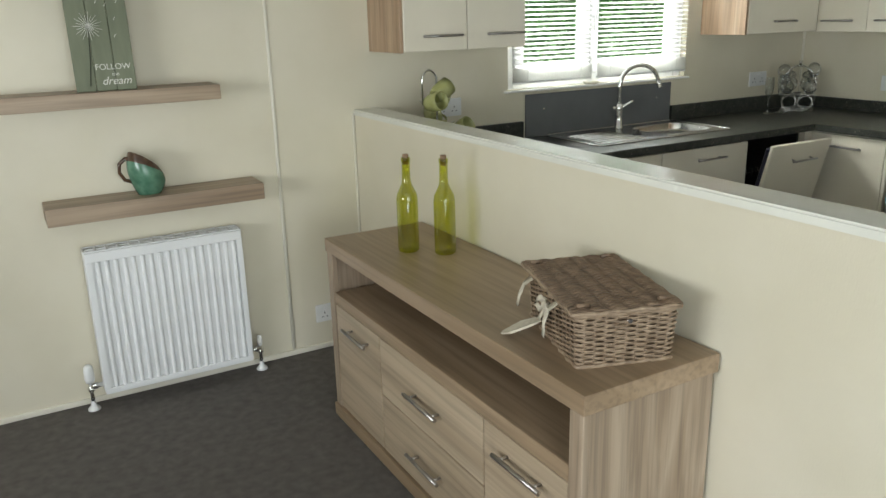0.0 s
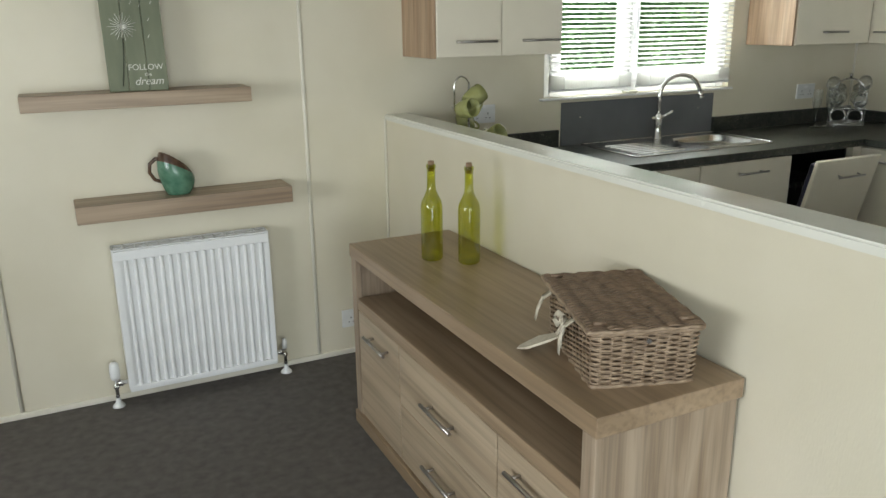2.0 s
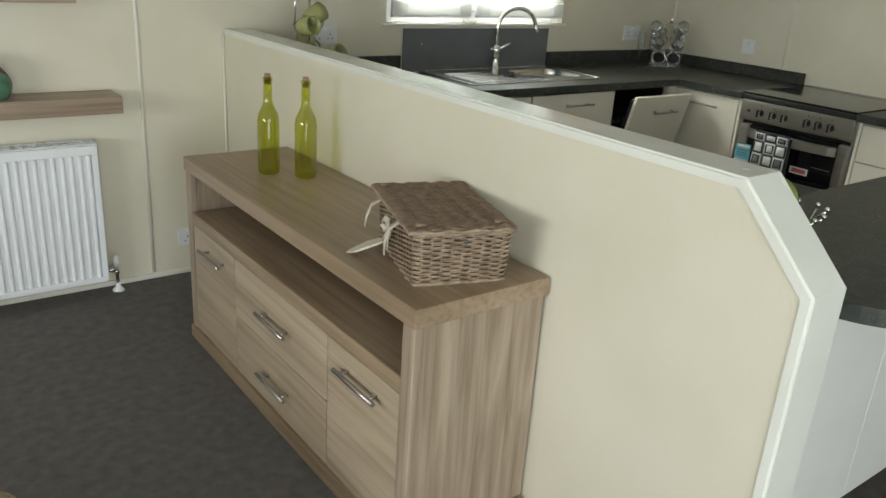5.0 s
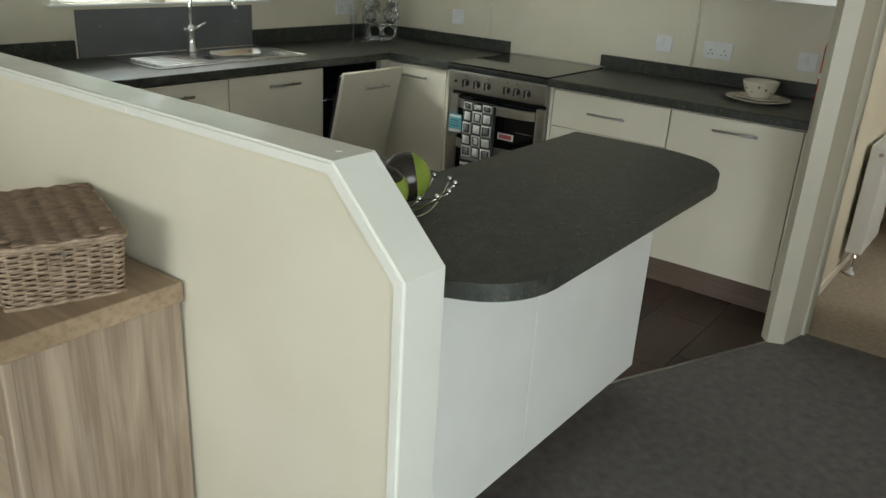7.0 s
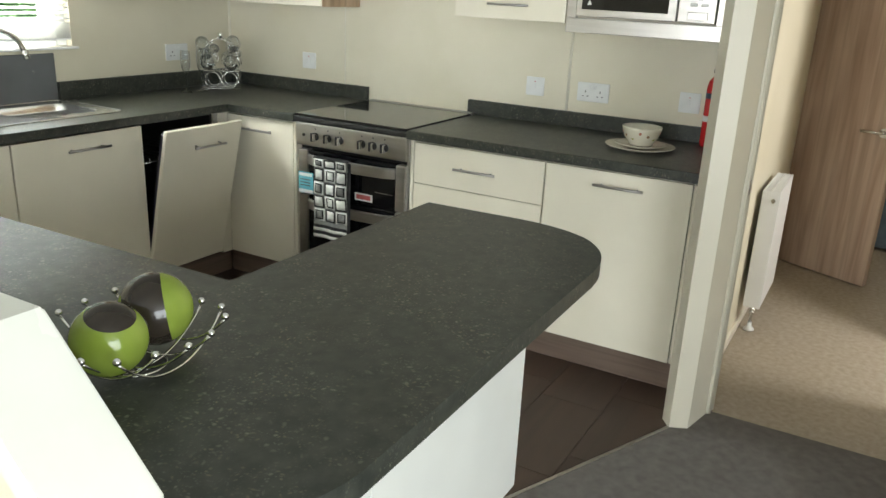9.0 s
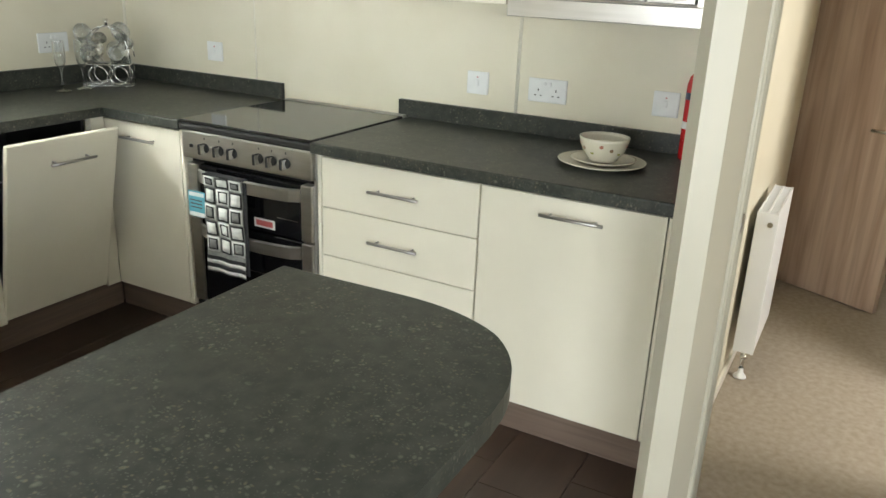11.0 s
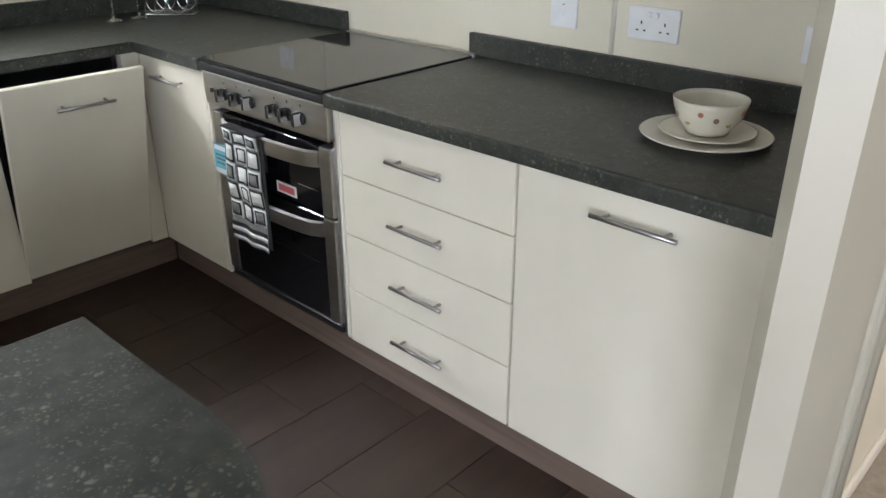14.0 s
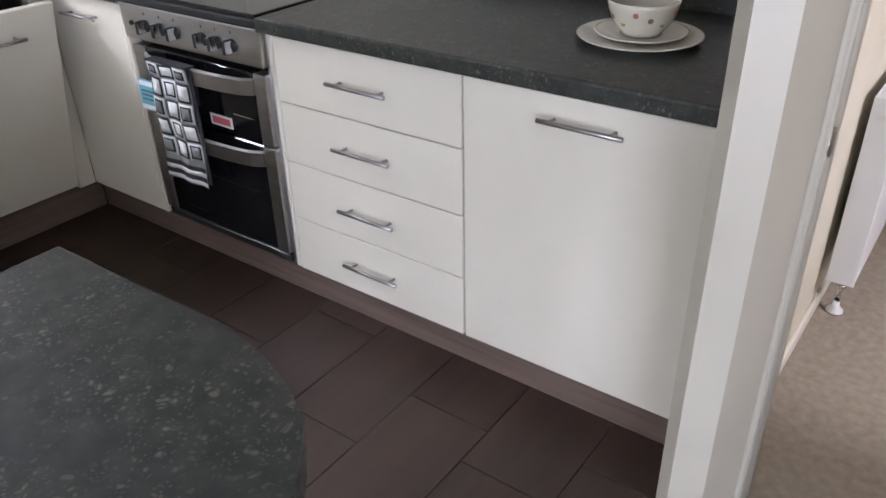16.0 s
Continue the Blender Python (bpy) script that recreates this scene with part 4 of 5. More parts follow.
for r0, r1 in ((o, i_), (i_, q_), (q_, u_)):
    for k in range(n_):
        f = deck.faces.new((r0[k], r0[(k + 1) % n_], r1[(k + 1) % n_], r1[k]))
        f.smooth = r0 is not o
deck.faces.new(u_)
part("bowl", deck, SINKSTEEL, sk)
for k in range(7):
    y = 3.20 + k * 0.042
    part("drainer_rib", T([(2.66, y, 0.9035), (2.95, y, 0.9035)], 0.004, 6), SINKSTEEL, sk)
solid("sink_plug", L([(0, 0.0), (0.024, 0.0), (0.024, 0.007), (0.009, 0.010), (0.009, 0.022), (0, 0.024)], (2.99, 3.30, 0.9055), 18), BLACK, "black rubber sink plug on the drainer", "plug")
tap = thing("kitchen_tap", (3.05, 3.515, 0.9035), "tall chrome swan-neck kitchen tap with two levers", "tap")
part("base", L([(0, 0), (0.026, 0), (0.026, 0.006), (0.021, 0.012), (0.019, 0.09), (0.022, 0.10), (0.022, 0.125), (0.012, 0.135), (0, 0.136)], (3.05, 3.515, 0.9035), 20), CHROME, tap)
sp = [(3.05, 3.515, 1.035), (3.05, 3.515, 1.13)] + [(3.165 - 0.115 * math.cos(radians(a)), 3.515 - 0.05 * (1 - math.cos(radians(a))) * 0.5, 1.13 + 0.105 * math.sin(radians(a))) for a in range(15, 166, 15)] + [(3.283, 3.463, 1.135)]
part("spout", T(sp, 0.011, 12), CHROME, tap)
part("nozzle", T([(3.282, 3.4635, 1.150), (3.287, 3.462, 1.112)], 0.0135, 12), CHROME, tap)
for s, e in (((3.066, 3.515, 1.015), (3.125, 3.49, 1.048)), ((3.034, 3.515, 1.015), (3.004, 3.50, 1.02))):
    part("lever", T([s, tuple(np.add(s, e) / 2), e], [0.011, 0.007, 0.006], 10), CHROME, tap)

# ---------------------------------------------------------------- worktop things
PC = (4.312, 1.032)
WIDE, CUPPED = Matrix.Diagonal((1.09, 1.09, 1, 1)), Matrix.Diagonal((1.17, 1.17, 0.92, 1))
solid("dinner_plate", L([(0, 0.004), (0.07, 0.003), (0.078, 0.0), (0.082, 0.003), (0.128, 0.015), (0.1295, 0.0175), (0.126, 0.018), (0.08, 0.0075), (0, 0.007)], (*PC, 0.900), 48, WIDE), CROCK, "cream dinner plate with a brown rim on the worktop", "plate", "crockery stack")
solid("side_plate", L([(0, 0.004), (0.05, 0.003), (0.056, 0), (0.06, 0.003), (0.094, 0.013), (0.096, 0.016), (0.092, 0.016), (0.058, 0.007), (0, 0.007)], (PC[0] + 0.004, PC[1] - 0.002, 0.9085), 40, WIDE), CROCK, "cream side plate stacked on the dinner plate", "plate", "crockery stack")
bowl = thing("cereal_bowl", (PC[0] + 0.006, PC[1], 0.917), "cream bowl with coloured spots on the plates", "bowl")
part("dish", L([(0, 0.006), (0.033, 0.004), (0.035, 0), (0.039, 0.0), (0.040, 0.006), (0.058, 0.035), (0.067, 0.070), (0.0685, 0.081), (0.066, 0.082), (0.063, 0.070), (0.054, 0.037), (0.036, 0.011), (0, 0.010)], (PC[0] + 0.006, PC[1], 0.917), 40, CUPPED), CROCK, bowl)
SPOTS = [plain("spot_olive", (0.30, 0.30, 0.08), 0.3), plain("spot_red", (0.38, 0.14, 0.09), 0.3), plain("spot_brown", (0.25, 0.15, 0.08), 0.3)]
for k in range(14):
    a = 2 * math.pi * k / 14 + 0.2
    h = 0.046 + 0.012 * ((k * 5) % 3 - 1)
    r = 0.040 + 0.018 * (h - 0.006) / 0.03 if h < 0.036 else 0.058 + 0.009 * (h - 0.035) / 0.035
    c = Vector((PC[0] + 0.006 + 1.17 * r * math.cos(a), PC[1] + 1.17 * r * math.sin(a), 0.917 + 0.92 * h))
    nrm = Vector((math.cos(a), math.sin(a), -0.28)).normalized()
    part("spot", T([c - nrm * 0.001, c + nrm * 0.0008], 0.0062, 12), SPOTS[k % 3], bowl)

ex = thing("fire_extinguisher", (4.575, 0.815, 0.9), "red fire extinguisher standing at the wall end", "fire extinguisher")
part("cylinder", L([(0, 0), (0.033, 0.0), (0.037, 0.006), (0.037, 0.245), (0.031, 0.272), (0.015, 0.29), (0.013, 0.31), (0, 0.31)], (4.575, 0.815, 0.901), 28), RED, ex)
part("label_band", L([(0.0375, 0.105), (0.0377, 0.106), (0.0377, 0.128), (0.0375, 0.129)], (4.575, 0.815, 0.901), 28), LABELWHITE, ex)
part("blue_band", L([(0.0375, 0.20), (0.0378, 0.201), (0.0378, 0.222), (0.0375, 0.223)], (4.575, 0.815, 0.901), 28), DWBLUE, ex)
vb = T([(4.575, 0.815, 1.195), (4.575, 0.815, 1.235)], 0.014, 14)
box(vb, 4.52, 0.807, 1.230, 4.595, 0.823, 1.242, 0.003)
box(vb, 4.525, 0.807, 1.252, 4.595, 0.823, 1.262, 0.003)
part("valve", vb, CHROME, ex)
part("gauge", T([(4.562, 0.815, 1.215), (4.545, 0.815, 1.215)], 0.014, 14), BLACK, ex)


def flute(x, y, m=0.9):
    g = thing("champagne_flute", (x, y, m), "clear stemmed glass on the worktop", "glass", "glasses by the wine rack")
    part("glass", L([(0.0, 0.003), (0.030, 0.002), (0.031, 0.0), (0.030, 0.004), (0.006, 0.010), (0.004, 0.025), (0.004, 0.085), (0.012, 0.10), (0.023, 0.13), (0.026, 0.165), (0.0235, 0.215)], (x, y, m), 24), THIN, g)
    return g


flute(4.140, 3.425)
flute(4.240, 3.415)
wr = thing("wine_rack", (4.42, 3.42, 0.9), "small silver wire wine rack holding stemmed glasses", "wine rack")
ang = math.atan2(-0.170, 0.128)
RD = Vector((math.cos(ang), math.sin(ang), 0))
RN = Vector((-RD.y, RD.x, 0))
RC = Vector((4.350, 3.385, 0.9))
for sgn in (0, 1):
    off = RC + RN * (0.09 * sgn)
    for k in (-1, 1):
        part("ring", T([off + RD * (k * 0.045) + RD * (0.041 * math.cos(a)) + Vector((0, 0, 0.052 + 0.041 * math.sin(a))) for a in [2 * math.pi * i / 20 for i in range(20)]], 0.0028, 6, closed=True), CHROME, wr)
    part("side_frame", T([off + RD * dx + Vector((0, 0, dz)) for dx, dz in ((-0.095, 0.004), (0.095, 0.004), (0.095, 0.10), (-0.095, 0.10))], 0.0028, 6, closed=True), CHROME, wr)
    part("hoop", T([off + RD * (0.10 * math.cos(a)) + Vector((0, 0, 0.13 + 0.14 * math.sin(a))) for a in [math.pi * i / 16 for i in range(17)]], 0.0028, 6), CHROME, wr)
for dx in (-0.095, 0.0, 0.095):
    for dz in (0.004, 0.10):
        part("cross_wire", T([RC + RD * dx + Vector((0, 0, dz)), RC + RD * dx + RN * 0.09 + Vector((0, 0, dz))], 0.0025, 6), CHROME, wr)
part("finial", T([RC + RN * 0.045 + Vector((0, 0, 0.27)), RC + RN * 0.045 + Vector((0, 0, 0.30))], [0.006, 0.012], 10), CHROME, wr)
for dx, dz, dn, lean in ((-0.062, 0.135, 0.0, 70), (0.062, 0.135, 0.0, 70), (-0.045, 0.185, 0.03, 110), (0.045, 0.185, 0.03, 110), (-0.085, 0.215, 0.02, 60), (0.075, 0.225, 0.02, 60)):
    c = RC + RD * dx + RN * dn + Vector((0, 0, dz))
    g = thing("wine_glass", c, "clear round-bowled wine glass hung in the wire rack", "glass", "glasses by the wine rack")
    turn = Matrix.Rotation(radians(lean), 4, RD)
    part("glass", L([(0.0, 0.0), (0.020, 0.004), (0.036, 0.025), (0.040, 0.046), (0.034, 0.078)], c, 24, turn), THIN, g)
    part("stem", L([(0.0035, 0.0), (0.003, -0.03), (0.0035, -0.068), (0.028, -0.072), (0.029, -0.074), (0, -0.075)], c, 14, turn), THIN, g)

# mug tree
mt = thing("mug_tree", (1.80, 3.30, 0.9), "chrome wire mug tree beside the partition", "mug tree")
MC = Vector((1.805, 3.30, 0.9))
part("base", T([MC + Vector((0.07 * math.cos(a), 0.07 * math.sin(a), 0.004)) for a in [2 * math.pi * i / 24 for i in range(24)]], 0.004, 6, closed=True), CHROME, mt)
part("pole", T([MC + Vector((-0.07, 0, 0.004)), MC + Vector((0, 0, 0.004)), MC + Vector((0, 0, 0.37))], 0.005, 8), CHROME, mt)
part("loop", T([MC + Vector((-0.035 + 0.035 * math.cos(a), 0, 0.35 + 0.045 * math.sin(a))) for a in [math.pi * i / 10 for i in range(11)]] + [MC + Vector((-0.07, 0, 0.25))], 0.004, 8), CHROME, mt)
for a, h in ((0.3, 0.29), (2.6, 0.25), (4.2, 0.22), (5.6, 0.16), (1.4, 0.16)):
    d = Vector((math.cos(a), math.sin(a), 0))
    part("arm", T([MC + Vector((0, 0, h - 0.03)), MC + d * 0.045 + Vector((0, 0, h - 0.01)), MC + d * 0.075 + Vector((0, 0, h + 0.015))], 0.0035, 6), CHROME, mt)


def mug(c, tilt_axis, tilt_deg):
    g = thing("mug", c, "olive green mug hung on the mug tree", "mug", "mugs on the tree")
    R = Matrix.Rotation(radians(tilt_deg), 4, tilt_axis)
    part("cup", L([(0, 0.004), (0.026, 0.003), (0.030, 0.0), (0.037, 0.02), (0.041, 0.055), (0.040, 0.088), (0.037, 0.088), (0.038, 0.055), (0.033, 0.02), (0, 0.009)], c, 24, R), OLIVEMUG, g)
    part("handle", T([Vector(c) + R @ Vector((0.038 + 0.026 * math.sin(a), 0, 0.045 - 0.028 * math.cos(a))) for a in [math.pi * i / 8 for i in range(9)]], 0.005, 8), OLIVEMUG, g)


mug(MC + Vector((-0.050, -0.010, 0.255)), Vector((1, 0.25, 0)), 78)
mug(MC + Vector((-0.030, -0.035, 0.285)), Vector((0, 1, 0.2)), 62)
mug(MC + Vector((0.03, 0.07, 0.16)), Vector((-1, 0.3, 0)), 60)
mug(MC + Vector((0.085, -0.01, 0.115)), Vector((1, 0.4, 0)), 60)

# wire bowl with two glossy balls
wb = thing("wire_bowl", (1.905, 1.13, 0.9), "open chrome wire fruit bowl of curved rods with bead ends", "bowl")
WC = Vector((1.897, 1.13, 0.903))


def cradle(u, off):
    """Height of a rod of the bowl at a share u of its half length, set off from the middle."""
    return 0.003 + 0.058 * abs(u) ** 2.2 + 0.9 * off * off


for d, q in ((Vector((1, 0.12, 0)).normalized(), 0.0), (Vector((-0.12, 1, 0)).normalized(), 0.004)):
    side = Vector((-d.y, d.x, 0))
    for off in (-0.078, -0.026, 0.026, 0.078):
        half = 0.128 if abs(off) < 0.05 else 0.114
        pts = [WC + d * (half * u) + side * off + Vector((0, 0, cradle(u, off) + q)) for u in [k / 8 for k in range(-8, 9)]]
        rod = part("rod", T(pts, 0.0021, 6), CHROME, wb)
        for p in (pts[0], pts[-1]):
            part("bead", L([(0.0062 * math.sin(math.pi * i / 8), 0.0062 * -math.cos(math.pi * i / 8)) for i in range(9)], p + Vector((0, 0, 0.004)), 12), CHROME, rod)
part("foot_ring", T([WC + Vector((0.045 * math.cos(a), 0.045 * math.sin(a), -0.001)) for a in [2 * math.pi * i / 28 for i in range(28)]], 0.0022, 6, closed=True), CHROME, wb)


def two_tone_ball(c, r, cut, lo, hi):
    g = thing("decor_ball", c, "glossy apple-green and dark brown ball in the wire bowl", "ornament", "balls in the wire bowl")
    R = Vector((0, 0, 1)).rotation_difference(Vector(cut)).to_matrix().to_4x4()
    prof = [(r * math.sin(math.pi * i / 32), -r * math.cos(math.pi * i / 32)) for i in range(33)]
    part("green_side", L(prof[:lo + 1], c, 36, R), APPLE, g)
    part("brown_band", L(prof[lo:hi + 1], c, 36, R), BROWNGLOSS, g)
    if hi < 32:
        part("green_cap", L(prof[hi:], c, 36, R), APPLE, g)


two_tone_ball((1.957, 1.150, 0.971), 0.060, (0.74, -0.64, 0.12), 7, 19)
two_tone_ball((1.842, 1.118, 0.969), 0.057, (-0.10, -0.30, 0.92), 25, 32)

# ---------------------------------------------------------------- lounge: sideboard
sbd = thing("sideboard", (1.33, 2.23, 0.0), "light oak sideboard with open shelf, doors and drawers against the partition", "sideboard")
SX0, SX1, SY0, SY1 = 1.120, 1.531, 1.460, 2.958
part("top", B(SX0 - 0.004, SY0 - 0.004, 0.684, SX1 + 0.002, SY1 + 0.004, 0.734, 0.004, 2), OAKT, sbd)
part("side_panel", B(SX0 + 0.012, SY0 + 0.010, 0.055, SX1, SY0 + 0.034, 0.683, 0.001), OAKV, sbd)
part("side_panel", B(SX0 + 0.012, SY1 - 0.034, 0.055, SX1, SY1 - 0.010, 0.683, 0.001), OAKV, sbd)
part("front_stile", B(SX0, SY0 + 0.002, 0.055, SX0 + 0.022, SY0 + 0.050, 0.683, 0.002), OAKV, sbd)
part("front_stile", B(SX0, SY1 - 0.050, 0.055, SX0 + 0.022, SY1 - 0.002, 0.683, 0.002), OAKV, sbd)
part("back_panel", B(SX1 - 0.012, SY0 + 0.035, 0.055, SX1 - 0.002, SY1 - 0.035, 0.683), OAKT, sbd)
part("shelf", B(SX0 + 0.002, SY0 + 0.051, 0.489, SX1 - 0.014, SY1 - 0.051, 0.533, 0.002), OAKT, sbd)
part("base_plinth", B(SX0 - 0.008, SY0 - 0.004, 0.003, SX1, SY1 + 0.004, 0.054, 0.004, 2), OAKT, sbd)
part("inner_body", B(SX0 + 0.070, SY0 + 0.036, 0.056, SX1 - 0.015, SY1 - 0.036, 0.485), OAKT, sbd)


def sb_front(y0, y1, z0, z1, handles, nm):
    f = part(nm, B(SX0 + 0.003, y0, z0, SX0 + 0.021, y1, z1, 0.002), OAKD, sbd)
    for a, b, h in handles:
        hb_ = T([(SX0 - 0.026, a, h), (SX0 - 0.026, b, h)], 0.0065, 10)
        for s in (a + (b - a) * 0.15, b - (b - a) * 0.15):
            tube(hb_, [(SX0 + 0.003, s, h), (SX0 - 0.026, s, h)], 0.005, 8)
        part("handle", hb_, NICKEL, f, "satin nickel bar handle")


sb_front(2.529, 2.905, 0.058, 0.485, ((2.595, 2.79, 0.424),), "door")
sb_front(1.878, 2.523, 0.275, 0.485, ((2.095, 2.30, 0.380),), "drawer_front")
sb_front(1.878, 2.523, 0.058, 0.270, ((2.095, 2.30, 0.162),), "drawer_front")
sb_front(1.512, 1.872, 0.058, 0.485, ((1.585, 1.79, 0.427),), "door")


def wine_bottle(x, y):
    b_ = thing("glass_bottle", (x, y, 0.734), "empty yellow-green glass wine bottle with a cork", "bottle", "bottles on the sideboard")
    part("glass", L([(0, 0.012), (0.020, 0.006), (0.030, 0.0), (0.0365, 0.006), (0.037, 0.02), (0.037, 0.185), (0.034, 0.205), (0.024, 0.225), (0.0165, 0.243), (0.0145, 0.26), (0.0140, 0.315), (0.0158, 0.318), (0.0158, 0.330), (0.0115, 0.331), (0.0112, 0.315)], (x, y, 0.734), 32), BOTTLE, b_)
    part("cork", T([(x, y, 1.042), (x, y, 1.076)], 0.0105, 14), CORK, b_)


wine_bottle(1.304, 2.634)
wine_bottle(1.396, 2.537)

# wicker hamper woven strand by strand
hp = thing("wicker_hamper", (1.355, 1.70, 0.734), "brown wicker picnic hamper with canvas straps on the sideboard", "hamper")
HM = Matrix.Translation((1.358, 1.702, 0.734)) @ Matrix.Rotation(radians(-18.5), 4, "Z")
HW, HD, HH = 0.117, 0.174, 0.132


def perimeter(w, d, r, n):
    pts = []
    out = rrect(-w, -d, w, d, r, 4)
    L_ = [math.dist(out[i], out[(i + 1) % len(out)]) for i in range(len(out))]
    tot = sum(L_)
    for k in range(n):
        s = tot * k / n
        i = 0
        while s > L_[i]:
            s -= L_[i]
            i += 1
        p, q = out[i], out[(i + 1) % len(out)]
        u = s / L_[i]
        x, y = p[0] + (q[0] - p[0]) * u, p[1] + (q[1] - p[1]) * u
        nx, ny = (q[1] - p[1]) / L_[i], -(q[0] - p[0]) / L_[i]
        pts.append((x, y, nx, ny))
    return pts


NS = 46
for row in range(21):
    z = 0.005 + row * HH / 21
    f_ = 1.0 + 0.06 * (z / HH)
    strand = bmesh.new()
    pts = []
    rnd = random.Random(row)
    for k, (x, y, nx, ny) in enumerate(perimeter(HW * f_, HD * f_, 0.015, NS * 3)):
        s = math.sin(2 * math.pi * k / 6 + math.pi * (row % 2))
        o_ = 0.0042 * s + rnd.uniform(-0.0006, 0.0006)
        pts.append(HM @ Vector((x + nx * o_, y + ny * o_, z + rnd.uniform(-0.0009, 0.0009))))
    tube(strand, pts, 0.0031, 5, closed=True)
    part("woven_strand", strand, WICKER, hp)
for x, y, nx, ny in perimeter(HW, HD, 0.015, NS):
    f_ = 1.06
    part("stake", T([HM @ Vector((x, y, 0.0)), HM @ Vector((x * f_, y * f_, HH))], 0.0030, 5), WICKER, hp)
inner = B(-HW + 0.008, -HD + 0.008, 0.002, HW - 0.008, HD - 0.008, HH - 0.004)
inner.transform(HM)
part("inner_shell", inner, WICKERL, hp)
for zz, rr, fz in ((0.002, 0.006, 1.0), (HH + 0.001, 0.006, 1.06)):
    part("border", T([HM @ Vector((x + 0.003 * math.sin(k * 1.6), y, zz + 0.002 * math.cos(k * 1.6))) for k, (x, y, nx, ny) in enumerate(perimeter(HW * fz + 0.002, HD * fz + 0.002, 0.014, 90))], rr, 6, closed=True), WICKER, hp)
LIDM = HM @ Matrix.Translation((-0.006, 0, HH + 0.009))
LW, LD = 0.134, 0.200
lid = B(-LW + 0.004, -LD + 0.004, -0.003, LW - 0.004, LD - 0.004, 0.003)
lid.transform(LIDM)
lidob = part("lid", lid, WICKERL, hp, "ridged woven lid")
NR = 50
for row in range(NR):
    y = -LD + 0.008 + (2 * LD - 0.016) * row / (NR - 1)
    rnd = random.Random(100 + row)
    pts = []
    for k in range(37):
        u = k / 36
        x = -LW + 2 * LW * u
        pts.append(LIDM @ Vector((x, y + rnd.uniform(-0.0008, 0.0008), 0.003 + 0.0042 * abs(math.sin(math.pi * 6 * u)) + (0.0018 if row % 2 else 0) * math.sin(math.pi * 12 * u))))
    part("woven_strand", T(pts, 0.0041, 5), WICKERL, lidob)
part("lid_border", T([LIDM @ Vector((x, y, 0.002 + 0.002 * math.cos(k * 1.5))) for k, (x, y, nx, ny) in enumerate(perimeter(LW, LD, 0.006, 80))], 0.0052, 6, closed=True), WICKER, lidob)
for x, y in ((0.10, -0.17), (-0.10, -0.17), (0.10, 0.17), (-0.10, 0.17)):
    part("corner_binding", T([LIDM @ Vector((x - 0.015, y, 0.012)), LIDM @ Vector((x + 0.015, y, 0.012))], 0.006, 6), WICKERL, lidob)


def ribbon(pts, w, wdir, par, nm):
    bm = bmesh.new()
    wv = Vector(wdir).normalized() * w / 2
    prev = None
    for p in pts:
        p = HM @ Vector(p)
        wq = HM.to_3x3() @ wv
        cur = (bm.verts.new(p - wq), bm.verts.new(p + wq))
        if prev:
            bm.faces.new((prev[0], prev[1], cur[1], cur[0])).smooth = True
        prev = cur
    ret = bmesh.ops.extrude_face_region(bm, geom=list(bm.faces))
    bmesh.ops.translate(bm, vec=(0.0012, 0.0012, 0.0012), verts=[v for v in ret["geom"] if isinstance(v, bmesh.types.BMVert)])
    return part(nm, bm, CANVAS, par, "cream canvas strap")


for yy, flip in ((0.10, 1), (-0.09, -1)):
    ribbon([(-HW + 0.004, yy, HH + 0.004), (-HW - 0.020, yy, HH + 0.004), (-HW - 0.044, yy, HH - 0.012), (-HW - 0.056, yy + 0.004 * flip, HH - 0.042), (-HW - 0.060, yy + 0.012 * flip, HH - 0.075)], 0.020, (0, 1, 0.1), hp, "strap")
for s_ in (1, -1):
    ribbon([(-HW - 0.010, 0.01, 0.095), (-HW - 0.026, 0.01 + 0.02 * s_, 0.105), (-HW - 0.030, 0.01 + 0.04 * s_, 0.088), (-HW - 0.022, 0.01 + 0.030 * s_, 0.07), (-HW - 0.012, 0.01, 0.09)], 0.016, (0.3, 0, 1), hp, "bow_loop")
    ribbon([(-HW - 0.014, 0.01, 0.09), (-HW - 0.024, 0.01 + 0.012 * s_, 0.06), (-HW - 0.030, 0.01 + 0.03 * s_, 0.035)], 0.015, (0, 1, 0.2), hp, "bow_tail")
part("bow_knot", L([(0.012 * math.sin(math.pi * i / 6), -0.012 * math.cos(math.pi * i / 6)) for i in range(7)], HM @ Vector((-HW - 0.016, 0.01, 0.092)), 10), CANVAS, hp)
tg = bmesh.new()
tp = [(-0.010, 0.0), (0.024, 0.022), (0.038, 0.07), (0.004, 0.135), (-0.034, 0.080), (-0.026, 0.02)]
TM = HM @ Matrix.Translation((-HW - 0.02, 0.02, 0.048)) @ Matrix.Rotation(radians(58), 4, "Z") @ Matrix.Rotation(radians(-25), 4, "X")
lo_ = [tg.verts.new(TM @ Vector((x, y, 0))) for x, y in tp]
hi_ = [tg.verts.new(TM @ Vector((x, y, 0.006 if 0 < y < 0.1 else 0.002))) for x, y in tp]
tg.faces.new(lo_[::-1])
tg.faces.new(hi_)
for k in range(6):
    tg.faces.new((lo_[k], lo_[(k + 1) % 6], hi_[(k + 1) % 6], hi_[k]))
tag_ = part("tag", tg, CANVAS, hp, "leaf-shaped canvas tag")
part("clasp", T([HM @ Vector((0.0, -HD * 1.06 - 0.006, 0.115)), HM @ Vector((0.0, -HD * 1.06 - 0.012, 0.115))], 0.006, 10), CHROME, hp)

# ---------------------------------------------------------------- lounge: shelves, jug, sign


